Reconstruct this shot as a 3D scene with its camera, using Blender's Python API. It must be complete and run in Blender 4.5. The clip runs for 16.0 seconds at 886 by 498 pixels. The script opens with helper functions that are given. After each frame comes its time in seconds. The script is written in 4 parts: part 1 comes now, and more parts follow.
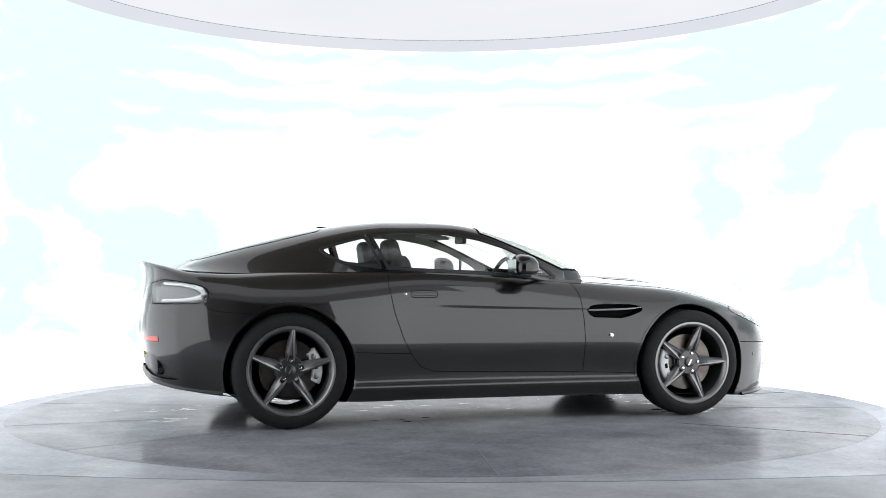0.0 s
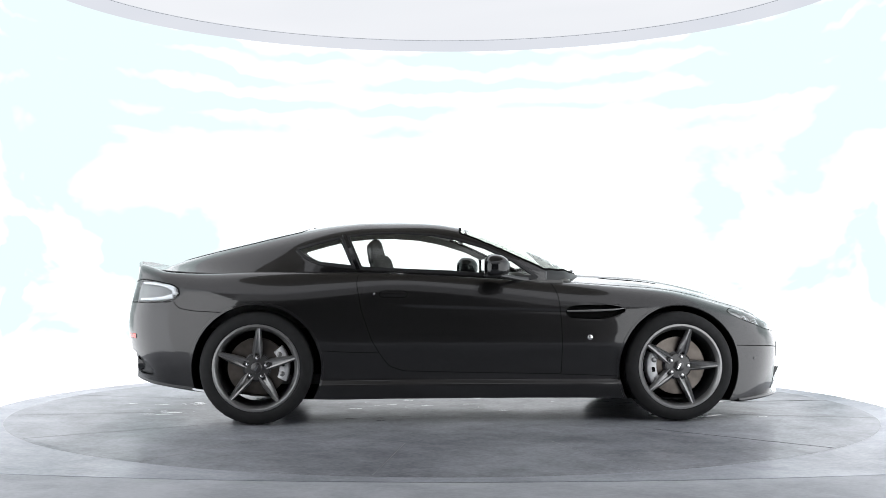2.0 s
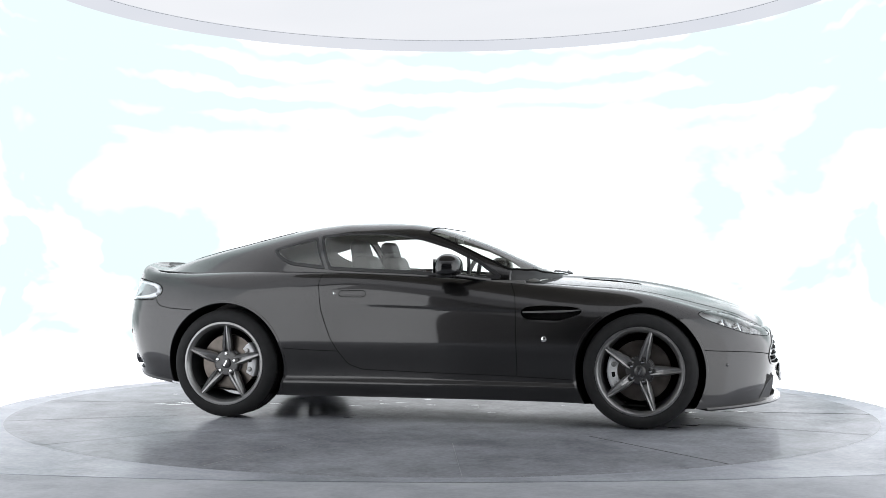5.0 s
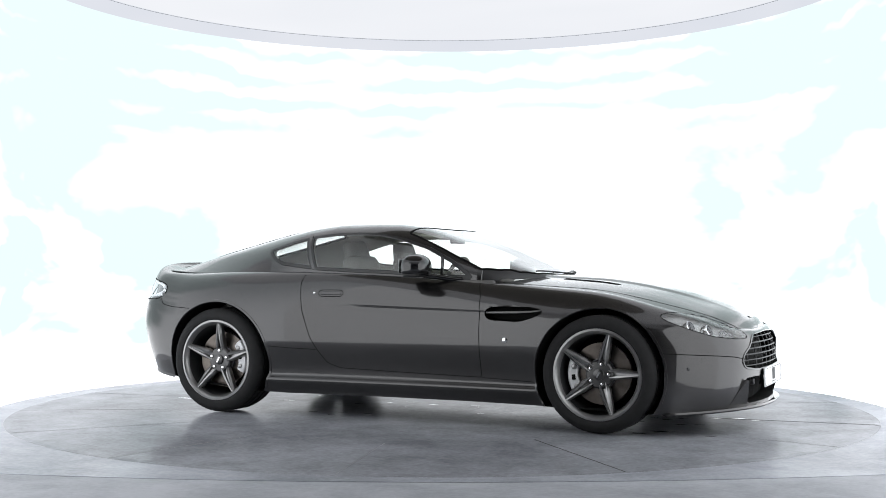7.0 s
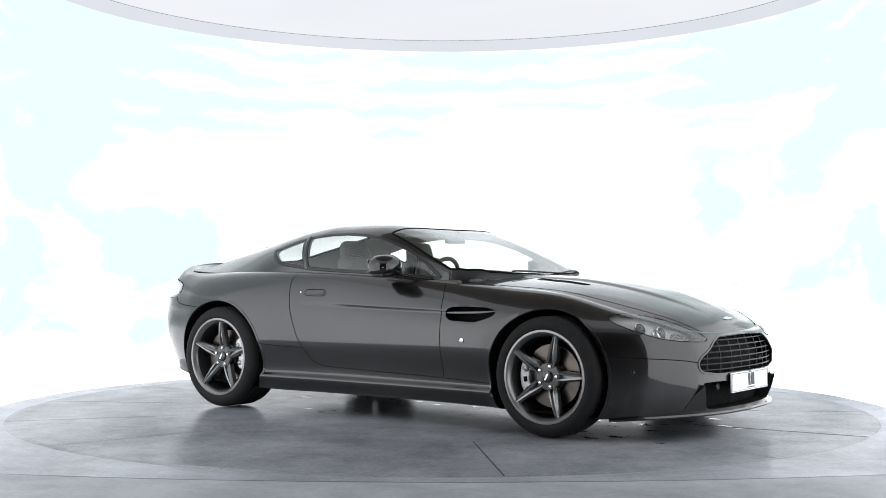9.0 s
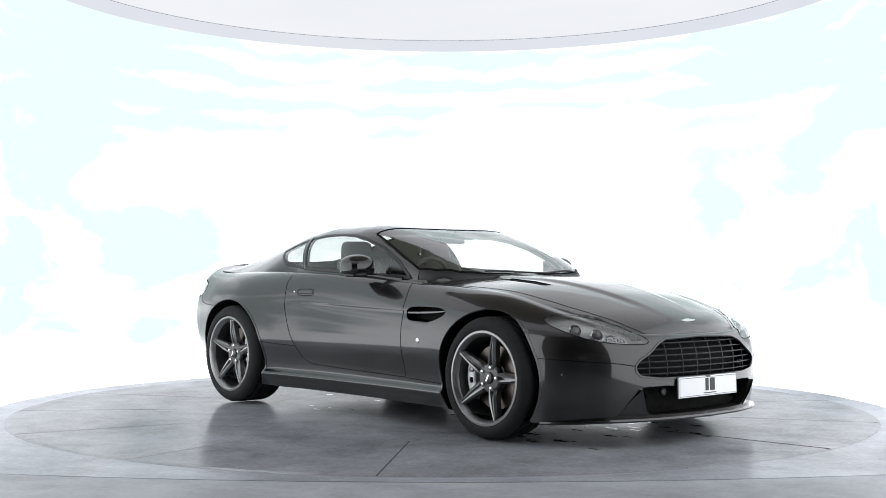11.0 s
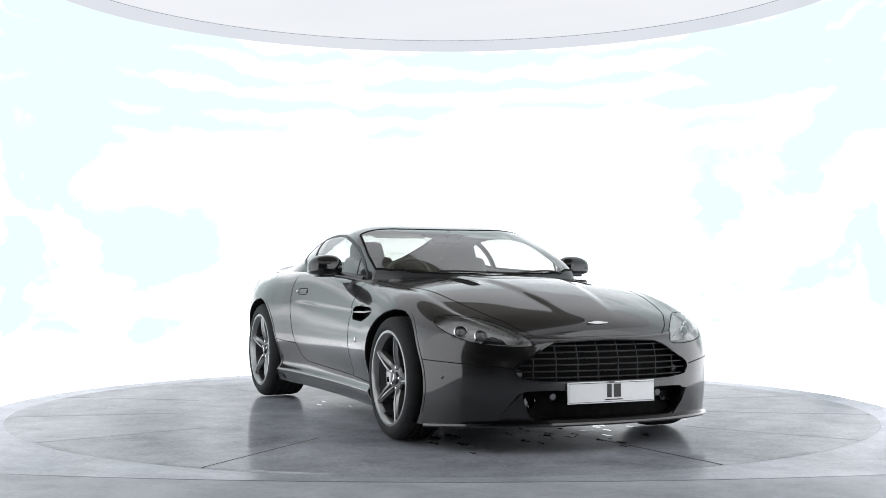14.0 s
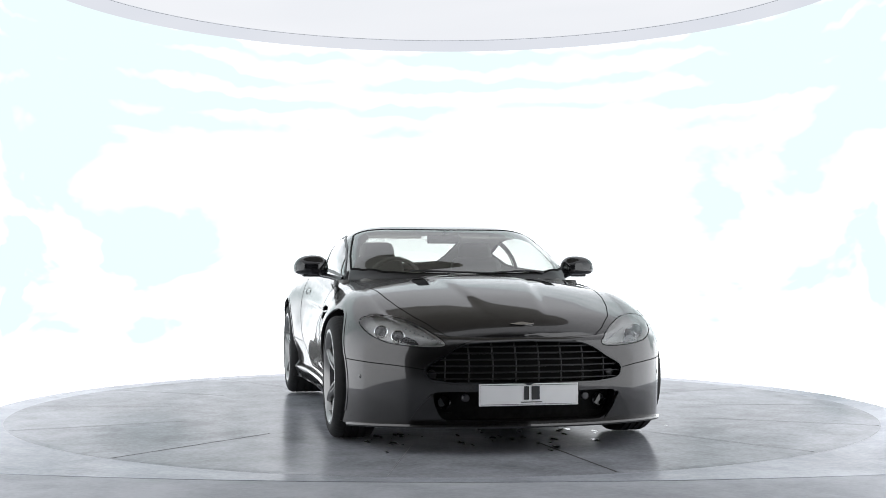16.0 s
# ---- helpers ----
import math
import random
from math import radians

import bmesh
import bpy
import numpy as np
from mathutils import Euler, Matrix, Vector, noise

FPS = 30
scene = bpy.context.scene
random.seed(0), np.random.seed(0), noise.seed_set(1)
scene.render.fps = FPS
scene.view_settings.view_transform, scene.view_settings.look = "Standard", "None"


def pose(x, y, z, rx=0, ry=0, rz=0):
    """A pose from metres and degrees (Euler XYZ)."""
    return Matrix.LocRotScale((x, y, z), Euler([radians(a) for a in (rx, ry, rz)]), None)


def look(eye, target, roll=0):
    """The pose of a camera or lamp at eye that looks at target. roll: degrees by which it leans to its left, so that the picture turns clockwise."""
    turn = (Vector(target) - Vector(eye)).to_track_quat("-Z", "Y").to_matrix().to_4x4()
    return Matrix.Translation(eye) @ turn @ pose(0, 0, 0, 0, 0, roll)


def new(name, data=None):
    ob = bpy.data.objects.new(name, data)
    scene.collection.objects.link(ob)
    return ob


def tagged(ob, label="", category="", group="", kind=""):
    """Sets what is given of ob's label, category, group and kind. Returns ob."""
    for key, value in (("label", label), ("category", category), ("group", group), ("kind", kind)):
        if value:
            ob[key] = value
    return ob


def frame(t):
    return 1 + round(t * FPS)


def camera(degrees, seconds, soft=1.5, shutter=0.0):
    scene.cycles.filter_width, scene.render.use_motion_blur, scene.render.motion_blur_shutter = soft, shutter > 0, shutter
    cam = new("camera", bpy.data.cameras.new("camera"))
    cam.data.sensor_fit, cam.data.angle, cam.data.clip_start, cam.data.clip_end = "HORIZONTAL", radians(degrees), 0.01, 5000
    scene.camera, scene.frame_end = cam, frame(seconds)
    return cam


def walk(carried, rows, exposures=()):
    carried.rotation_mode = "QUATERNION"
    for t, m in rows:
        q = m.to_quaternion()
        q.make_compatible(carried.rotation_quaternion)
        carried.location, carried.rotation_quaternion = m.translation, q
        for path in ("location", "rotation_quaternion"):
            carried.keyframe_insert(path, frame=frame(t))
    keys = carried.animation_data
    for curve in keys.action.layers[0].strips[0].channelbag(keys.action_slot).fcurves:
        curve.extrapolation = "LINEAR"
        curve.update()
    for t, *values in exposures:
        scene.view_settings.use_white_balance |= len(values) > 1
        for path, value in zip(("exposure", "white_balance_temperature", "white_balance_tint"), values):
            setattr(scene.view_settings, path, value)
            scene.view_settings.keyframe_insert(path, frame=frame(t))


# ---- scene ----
from mathutils.bvhtree import BVHTree

# ---------- camera: stands still in front of the drum-shaped photo studio ----------
EYE = Vector((0.0, -8.3511, 0.9366))
PITCH, YAW = radians(1.0179), radians(0.032)
AIM = EYE + Vector((math.sin(YAW) * math.cos(PITCH), math.cos(YAW) * math.cos(PITCH), math.sin(PITCH)))
cam = camera(40.0466, 16.0, soft=0.6)
walk(cam, [(0.0, look(EYE, AIM, 0.07)), (16.0, look(EYE, AIM, 0.07))])
scene.view_settings.exposure = 0.0


def table_angle(t):
    """Turn of the table in degrees at t seconds."""
    return 16.3155 - 5.8971 * t


# ---------- plain light of the hall around the drum ----------
world = bpy.data.worlds.new("world")
scene.world = world
world.use_nodes = True
world.node_tree.nodes["Background"].inputs[0].default_value = (0.8, 0.9, 1.0, 1)
world.node_tree.nodes["Background"].inputs[1].default_value = 0.02


# ---------- materials ----------
def material(name, colour, rough=0.5, metal=0.0, coat=0.0, spec=0.5, vary=0.0, scale=8.0, bump=0.0, bump_scale=60.0, rough_vary=0.0):
    m = bpy.data.materials.new(name)
    m.use_nodes = True
    nt = m.node_tree
    b = nt.nodes["Principled BSDF"]
    b.inputs["Base Color"].default_value = (*colour, 1)
    b.inputs["Roughness"].default_value = rough
    b.inputs["Metallic"].default_value = metal
    b.inputs["Coat Weight"].default_value = coat
    b.inputs["Coat Roughness"].default_value = 0.02
    b.inputs["Specular IOR Level"].default_value = spec
    tc = nt.nodes.new("ShaderNodeTexCoord")
    if vary or rough_vary:
        n = nt.nodes.new("ShaderNodeTexNoise")
        n.inputs["Scale"].default_value, n.inputs["Detail"].default_value = scale, 6
        nt.links.new(tc.outputs["Object"], n.inputs["Vector"])
        r = nt.nodes.new("ShaderNodeMapRange")
        r.inputs["From Min"].default_value, r.inputs["From Max"].default_value = 0.3, 0.7
        nt.links.new(n.outputs["Fac"], r.inputs["Value"])
        if vary:
            mx = nt.nodes.new("ShaderNodeMix")
            mx.data_type = "RGBA"
            mx.inputs["A"].default_value = (*[c * (1 - vary) for c in colour], 1)
            mx.inputs["B"].default_value = (*[min(1, c * (1 + vary)) for c in colour], 1)
            nt.links.new(r.outputs["Result"], mx.inputs["Factor"])
            nt.links.new(mx.outputs["Result"], b.inputs["Base Color"])
        if rough_vary:
            q = nt.nodes.new("ShaderNodeMapRange")
            q.inputs["To Min"].default_value, q.inputs["To Max"].default_value = rough - rough_vary, rough + rough_vary
            nt.links.new(r.outputs["Result"], q.inputs["Value"])
            nt.links.new(q.outputs["Result"], b.inputs["Roughness"])
    if bump:
        n2 = nt.nodes.new("ShaderNodeTexNoise")
        n2.inputs["Scale"].default_value, n2.inputs["Detail"].default_value = bump_scale, 4
        nt.links.new(tc.outputs["Object"], n2.inputs["Vector"])
        bp = nt.nodes.new("ShaderNodeBump")
        bp.inputs["Strength"].default_value, bp.inputs["Distance"].default_value = bump, 0.004
        nt.links.new(n2.outputs["Fac"], bp.inputs["Height"])
        nt.links.new(bp.outputs["Normal"], b.inputs["Normal"])
    return m


def glow(name, colour, strength, tint=None, scale=0.5, low=0.94, stretch=(0.8, 0.8, 1.9), span=(0.40, 0.66)):
    """A glowing surface: even emission with faint cloudy unevenness painted into its colour."""
    m = bpy.data.materials.new(name)
    m.use_nodes = True
    nt = m.node_tree
    nt.nodes.remove(nt.nodes["Principled BSDF"])
    e = nt.nodes.new("ShaderNodeEmission")
    e.inputs["Strength"].default_value = strength
    nt.links.new(e.outputs[0], nt.nodes["Material Output"].inputs["Surface"])
    tc = nt.nodes.new("ShaderNodeTexCoord")
    n = nt.nodes.new("ShaderNodeTexNoise")
    n.inputs["Scale"].default_value, n.inputs["Detail"].default_value = scale, 2
    n.inputs["Distortion"].default_value = 0.6
    mp = nt.nodes.new("ShaderNodeMapping")
    mp.inputs["Scale"].default_value = stretch
    nt.links.new(tc.outputs["Object"], mp.inputs["Vector"])
    nt.links.new(mp.outputs["Vector"], n.inputs["Vector"])
    ramp = nt.nodes.new("ShaderNodeValToRGB")
    ramp.color_ramp.elements[0].position, ramp.color_ramp.elements[1].position = span
    ramp.color_ramp.elements[0].color = (*[c * low for c in (tint or colour)], 1)
    ramp.color_ramp.elements[1].color = (*colour, 1)
    nt.links.new(n.outputs["Fac"], ramp.inputs["Fac"])
    nt.links.new(ramp.outputs["Color"], e.inputs["Color"])
    return m


def pane(name, tint, rough=0.0, gloss=1.0, least=0.06):
    """Thin sheet of glass: clear, tinted, with gloss that grows at a glance."""
    m = bpy.data.materials.new(name)
    m.use_nodes = True
    nt = m.node_tree
    nt.nodes.remove(nt.nodes["Principled BSDF"])
    t = nt.nodes.new("ShaderNodeBsdfTransparent")
    t.inputs[0].default_value = (*tint, 1)
    g = nt.nodes.new("ShaderNodeBsdfGlossy")
    g.inputs["Roughness"].default_value = rough
    g.inputs["Color"].default_value = (gloss, gloss, gloss, 1)
    lw = nt.nodes.new("ShaderNodeLayerWeight")
    lw.inputs["Blend"].default_value = 0.5
    pw = nt.nodes.new("ShaderNodeMath")
    pw.operation = "POWER"
    pw.inputs[1].default_value = 4.5
    ad = nt.nodes.new("ShaderNodeMath")
    ad.operation = "MULTIPLY_ADD"
    ad.inputs[1].default_value, ad.inputs[2].default_value = 0.98 - least, least
    nt.links.new(lw.outputs["Facing"], pw.inputs[0])
    nt.links.new(pw.outputs[0], ad.inputs[0])
    mx = nt.nodes.new("ShaderNodeMixShader")
    nt.links.new(ad.outputs[0], mx.inputs[0])
    nt.links.new(t.outputs[0], mx.inputs[1])
    nt.links.new(g.outputs[0], mx.inputs[2])
    nt.links.new(mx.outputs[0], nt.nodes["Material Output"].inputs["Surface"])
    return m


def flake_paint():
    """Dark grey metallic paint: fine flakes under a clear coat."""
    m = material("grey_metallic_paint", (0.05, 0.05, 0.05), 0.30, 0.9, 1.0, 0.5)
    m.node_tree.nodes["Principled BSDF"].inputs["Coat IOR"].default_value = 1.56
    m.node_tree.nodes["Principled BSDF"].inputs["Coat Roughness"].default_value = 0.03
    m.node_tree.nodes["Principled BSDF"].inputs["Specular Tint"].default_value = (0.70, 0.68, 0.67, 1)
    nt = m.node_tree
    b = nt.nodes["Principled BSDF"]
    tc = nt.nodes.new("ShaderNodeTexCoord")
    v = nt.nodes.new("ShaderNodeTexVoronoi")
    v.inputs["Scale"].default_value = 900
    nt.links.new(tc.outputs["Object"], v.inputs["Vector"])
    r = nt.nodes.new("ShaderNodeMapRange")
    r.inputs["To Min"].default_value, r.inputs["To Max"].default_value = 0.25, 0.37
    nt.links.new(v.outputs["Color"], r.inputs["Value"])
    nt.links.new(r.outputs["Result"], b.inputs["Roughness"])
    mx = nt.nodes.new("ShaderNodeMix")
    mx.data_type = "RGBA"
    mx.inputs["A"].default_value, mx.inputs["B"].default_value = (0.0188, 0.0182, 0.0186, 1), (0.0430, 0.0415, 0.0424, 1)
    nt.links.new(v.outputs["Distance"], mx.inputs["Factor"])
    nt.links.new(mx.outputs["Result"], b.inputs["Base Color"])
    return m


PAINT = flake_paint()
BLACK = material("satin_black_plastic", (0.012, 0.012, 0.013), 0.42, bump=0.1, bump_scale=300)
GLOSS_BLACK = material("gloss_black_trim", (0.008, 0.008, 0.009), 0.12, coat=0.6)
GAP = material("shadow_gap_rubber", (0.006, 0.006, 0.006), 0.8, spec=0.1)
LINER = material("wheel_arch_felt", (0.010, 0.010, 0.010), 0.95, spec=0.1, vary=0.3, scale=30)
TYRE = material("tyre_rubber", (0.011, 0.011, 0.0115), 0.78, spec=0.3, vary=0.2, scale=25, bump=0.15, bump_scale=200)
ALLOY = material("graphite_alloy", (0.25, 0.248, 0.247), 0.30, 0.8, 0.4, vary=0.06, scale=40)
ALLOY_DARK = material("graphite_alloy_barrel", (0.075, 0.075, 0.078), 0.36, 0.7)
HUB = material("hub_graphite", (0.085, 0.084, 0.084), 0.3, 0.8)
GRILLE_BAR = material("grille_metal", (0.036, 0.036, 0.037), 0.36, 0.8)
STEEL = material("brake_steel", (0.105, 0.092, 0.082), 0.28, 0.95, vary=0.4, scale=9)
CALIPER = material("silver_caliper", (0.62, 0.62, 0.63), 0.38, 0.2, coat=0.3, vary=0.1, scale=30)
CHROME = material("chrome", (0.80, 0.80, 0.80), 0.08, 1.0)
LEATHER = material("dark_leather", (0.105, 0.102, 0.098), 0.5, bump=0.3, bump_scale=220, vary=0.2)
DASH = material("dash_leather", (0.12, 0.12, 0.112), 0.55, bump=0.3, bump_scale=220, vary=0.15)
LINING = material("pale_headlining", (0.40, 0.395, 0.365), 0.9, vary=0.1, scale=60)
GLASS = pane("window_glass", (0.82, 0.845, 0.83))
SCREEN = pane("windscreen_glass", (0.80, 0.84, 0.79), least=0.13)
LENS = pane("lamp_lens", (0.93, 0.94, 0.95))
REFLECTOR = material("lamp_reflector", (0.45, 0.46, 0.47), 0.22, 0.9, vary=0.2, scale=20)
LAMP_DARK = material("lamp_bezel", (0.36, 0.358, 0.35), 0.3, 0.15, vary=0.2, scale=18)
TAIL_BED = material("tail_lamp_bed", (0.17, 0.172, 0.175), 0.3, 0.5, vary=0.25, scale=25)
WHITE_LENS = material("white_light_guide", (0.80, 0.82, 0.84), 0.25, coat=0.5)
RED = material("red_reflector", (0.55, 0.035, 0.02), 0.25, coat=0.5)
PLATE_WHITE = material("white_plate", (0.78, 0.78, 0.79), 0.35, vary=0.03)
PLATE_YELLOW = material("yellow_plate", (0.75, 0.50, 0.03), 0.35, vary=0.03)
INK = material("black_ink", (0.02, 0.02, 0.022), 0.5)


# ---------- building blocks ----------
def mesh_from(name, verts, faces, mat, smooth=True):
    me = bpy.data.meshes.new(name)
    me.from_pydata([tuple(map(float, v)) for v in verts], [], [tuple(map(int, f)) for f in faces])
    me.materials.append(mat)
    if smooth:
        me.polygons.foreach_set("use_smooth", [True] * len(me.polygons))
    me.update()
    return me


def under(ob, parent):
    ob.parent = parent
    return ob


def sheet(name, verts, faces, mat, parent=None, label="", smooth=True, thick=0.0):
    """One mesh object from arrays, with the unused points left out."""
    verts, faces = np.asarray(verts, float), np.asarray(faces, int)
    used = np.unique(faces)
    back = np.zeros(len(verts), int)
    back[used] = np.arange(len(used))
    ob = new(name, mesh_from(name, verts[used], back[faces], mat, smooth))
    if thick:
        md = ob.modifiers.new("thickness", "SOLIDIFY")
        md.thickness, md.offset = thick, 0.0
    if parent:
        under(ob, parent)
    if label:
        ob["label"] = label
    return ob


def part(name, bm, mat, parent=None, label="", smooth=True, bevel=0.0):
    """Links a bmesh as one mesh object under a thing or a part."""
    bmesh.ops.recalc_face_normals(bm, faces=bm.faces)
    me = bpy.data.meshes.new(name)
    bm.to_mesh(me)
    bm.free()
    me.materials.append(mat)
    if smooth:
        me.polygons.foreach_set("use_smooth", [True] * len(me.polygons))
        me.set_sharp_from_angle(angle=radians(38))
    ob = new(name, me)
    if bevel:
        md = ob.modifiers.new("bevel", "BEVEL")
        md.width, md.segments, md.limit_method = bevel, 2, "ANGLE"
    if parent:
        under(ob, parent)
    if label:
        ob["label"] = label
    return ob


def block(size, m=None, taper=None):
    bm = bmesh.new()
    bmesh.ops.create_cube(bm, size=1)
    for v in bm.verts:
        v.co = Vector([a * b for a, b in zip(v.co, size)])
        if taper and v.co.z > 0:
            v.co.x *= taper[0]
            v.co.y *= taper[1]
    if m is not None:
        bm.transform(m)
    return bm


def lathe(profile, steps=72, axis="y", m=None, closed=False):
    """Turned body: profile of (radius, offset along the axis)."""
    bm = bmesh.new()
    rings = []
    for i in range(steps):
        a = 2 * math.pi * i / steps
        c, s = math.cos(a), math.sin(a)
        rings.append([bm.verts.new((r * c, o, r * s) if axis == "y" else (r * c, r * s, o)) for r, o in profile])
    n = len(profile)
    for i in range(steps):
        a, b = rings[i], rings[(i + 1) % steps]
        for j in range(n if closed else n - 1):
            k = (j + 1) % n
            bm.faces.new((a[j], a[k], b[k], b[j]))
    bmesh.ops.remove_doubles(bm, verts=bm.verts, dist=1e-6)
    if m is not None:
        bm.transform(m)
    return bm


def tube(points, radius, sides=8, closed=False):
    """Round bar along a line of points."""
    bm = bmesh.new()
    pts = [Vector(p) for p in points]
    n = len(pts)
    rings = []
    for i, p in enumerate(pts):
        d = (pts[(i + 1) % n] - pts[i - 1]) if closed or 0 < i < n - 1 else (pts[1] - pts[0] if i == 0 else pts[-1] - pts[-2])
        d.normalize()
        u = d.cross(Vector((0.13, 0.21, 0.97)))
        if u.length < 0.05:
            u = d.cross(Vector((1, 0, 0)))
        u.normalize()
        w = d.cross(u)
        rad = radius[i] if hasattr(radius, "__len__") else radius
        rings.append([bm.verts.new(p + rad * (math.cos(a) * u + math.sin(a) * w)) for a in (2 * math.pi * k / sides for k in range(sides))])
    for i in range(n if closed else n - 1):
        a, b = rings[i], rings[(i + 1) % n]
        for k in range(sides):
            bm.faces.new((a[k], a[(k + 1) % sides], b[(k + 1) % sides], b[k]))
    if not closed:
        bm.faces.new(rings[0])
        bm.faces.new(rings[-1])
    return bm


def spline(xs, ys):
    """Smooth curve through points that does not overshoot."""
    xs, ys = np.asarray(xs, float), np.asarray(ys, float)
    if xs[0] > xs[-1]:
        xs, ys = xs[::-1], ys[::-1]
    h, d = np.diff(xs), np.diff(ys) / np.diff(xs)
    m = np.zeros(len(xs))
    for i in range(1, len(xs) - 1):
        if d[i - 1] * d[i] > 0:
            w1, w2 = 2 * h[i] + h[i - 1], h[i] + 2 * h[i - 1]
            m[i] = (w1 + w2) / (w1 / d[i - 1] + w2 / d[i])
    m[0], m[-1] = d[0], d[-1]

    def f(x):
        x = np.clip(np.asarray(x, float), xs[0], xs[-1])
        i = np.clip(np.searchsorted(xs, x) - 1, 0, len(h) - 1)
        t = (x - xs[i]) / h[i]
        return ((1 + 2 * t) * (1 - t) ** 2) * ys[i] + t * (1 - t) ** 2 * h[i] * m[i] + t * t * (3 - 2 * t) * ys[i + 1] + t * t * (t - 1) * h[i] * m[i + 1]
    return f


def smooth_loop(points, step=0.012, closed=True, rounds=2):
    """Rounds the corners of a line and gives it even short steps."""
    p = np.asarray(points, float)
    fine = []
    for a, b in zip(p, np.roll(p, -1, 0)) if closed else zip(p, p[1:]):
        k = max(1, int(np.linalg.norm(b - a) / 0.045))
        fine += [a + (b - a) * i / k for i in range(k)]
    p = np.array(fine if closed else fine + [p[-1]])
    for _ in range(rounds):
        q = np.roll(p, -1, 0)
        new_p = np.stack([0.78 * p + 0.22 * q, 0.22 * p + 0.78 * q], 1).reshape(-1, p.shape[1])
        p = new_p if closed else np.vstack([p[:1], new_p[1:-3], p[-1:]])
    if closed:
        p = np.vstack([p, p[:1]])
    seg = np.linalg.norm(np.diff(p, axis=0), axis=1)
    cum = np.concatenate([[0], np.cumsum(seg)])
    n = max(8, int(cum[-1] / step))
    t = np.linspace(0, cum[-1], n, endpoint=not closed)
    return np.stack([np.interp(t, cum, p[:, k]) for k in range(p.shape[1])], 1)


def inside(pts, poly):
    x, y = pts[:, 0], pts[:, 1]
    ok = np.zeros(len(pts), bool)
    for (x0, y0), (x1, y1) in zip(poly, np.roll(poly, -1, 0)):
        if y0 != y1:
            ok ^= ((y0 > y) != (y1 > y)) & (x < (x1 - x0) * (y - y0) / (y1 - y0) + x0)
    return ok


def cut(V, F, axes, poly, where):
    """Splits the faces F inside the outline from the rest, and draws the cut's edge onto the outline. Changes V in place."""
    axes = list(axes)
    poly = np.asarray(poly, float)
    mid = V[F].mean(1)
    hit = inside(mid[:, axes], poly) & where(mid)
    f_in, f_out = F[hit], F[~hit]
    edge = np.intersect1d(np.unique(f_in), np.unique(f_out))
    if len(edge):
        p = V[edge][:, axes]
        a, b = poly, np.roll(poly, -1, 0)
        ab = b - a
        t = np.clip(((p[:, None] - a) * ab).sum(2) / ((ab ** 2).sum(1) + 1e-12), 0, 1)
        q = a + t[..., None] * ab
        d = np.linalg.norm(q - p[:, None], axis=2)
        k = d.argmin(1)
        near = d[np.arange(len(p)), k] < 0.03
        tmp = V[edge]
        tmp[np.ix_(near, axes)] = q[np.arange(len(p)), k][near]
        V[edge] = tmp
    return f_out, f_in


def rim_edges(F):
    """The directed edges on the border of a patch."""
    e = np.vstack([F[:, [i, (i + 1) % F.shape[1]]] for i in range(F.shape[1])])
    e = e[e[:, 0] != e[:, 1]]
    seen = {(a, b) for a, b in e.tolist()}
    return np.array([(a, b) for a, b in e.tolist() if (b, a) not in seen])


def pocket(V, F, shift, floor_too=True, squeeze=0.0):
    """A recess behind a patch: walls from its border inwards, and a floor."""
    used = np.unique(F)
    back = np.zeros(len(V), int)
    back[used] = np.arange(len(used))
    top = V[used]
    low = top + np.asarray(shift, float)
    if squeeze:
        low = low + (low.mean(0) - low) * squeeze
    n = len(used)
    e = back[rim_edges(F)]
    walls = np.stack([e[:, 1], e[:, 0], e[:, 0] + n, e[:, 1] + n], 1)
    faces = np.vstack([walls, back[F] + n]) if floor_too else walls
    return np.vstack([top, low]), faces


# ---------- studio ----------
def ring_sheet(name, r0, r1, z0, z1, a0, a1, steps, mat, rows=1):
    V, F = [], []
    for i in range(steps + 1):
        a = radians(a0 + (a1 - a0) * i / steps)
        for j in range(rows + 1):
            k = j / rows
            r, z = r0 + (r1 - r0) * k, z0 + (z1 - z0) * k
            V.append((r * math.sin(a), r * math.cos(a), z))
    for i in range(steps):
        for j in range(rows):
            b = i * (rows + 1) + j
            F.append((b, b + 1, b + rows + 2, b + rows + 1))
    return sheet(name, V, F, mat)


DRUM, OPEN_AT, PANEL_Y = 3.04, 129.0, -0.48


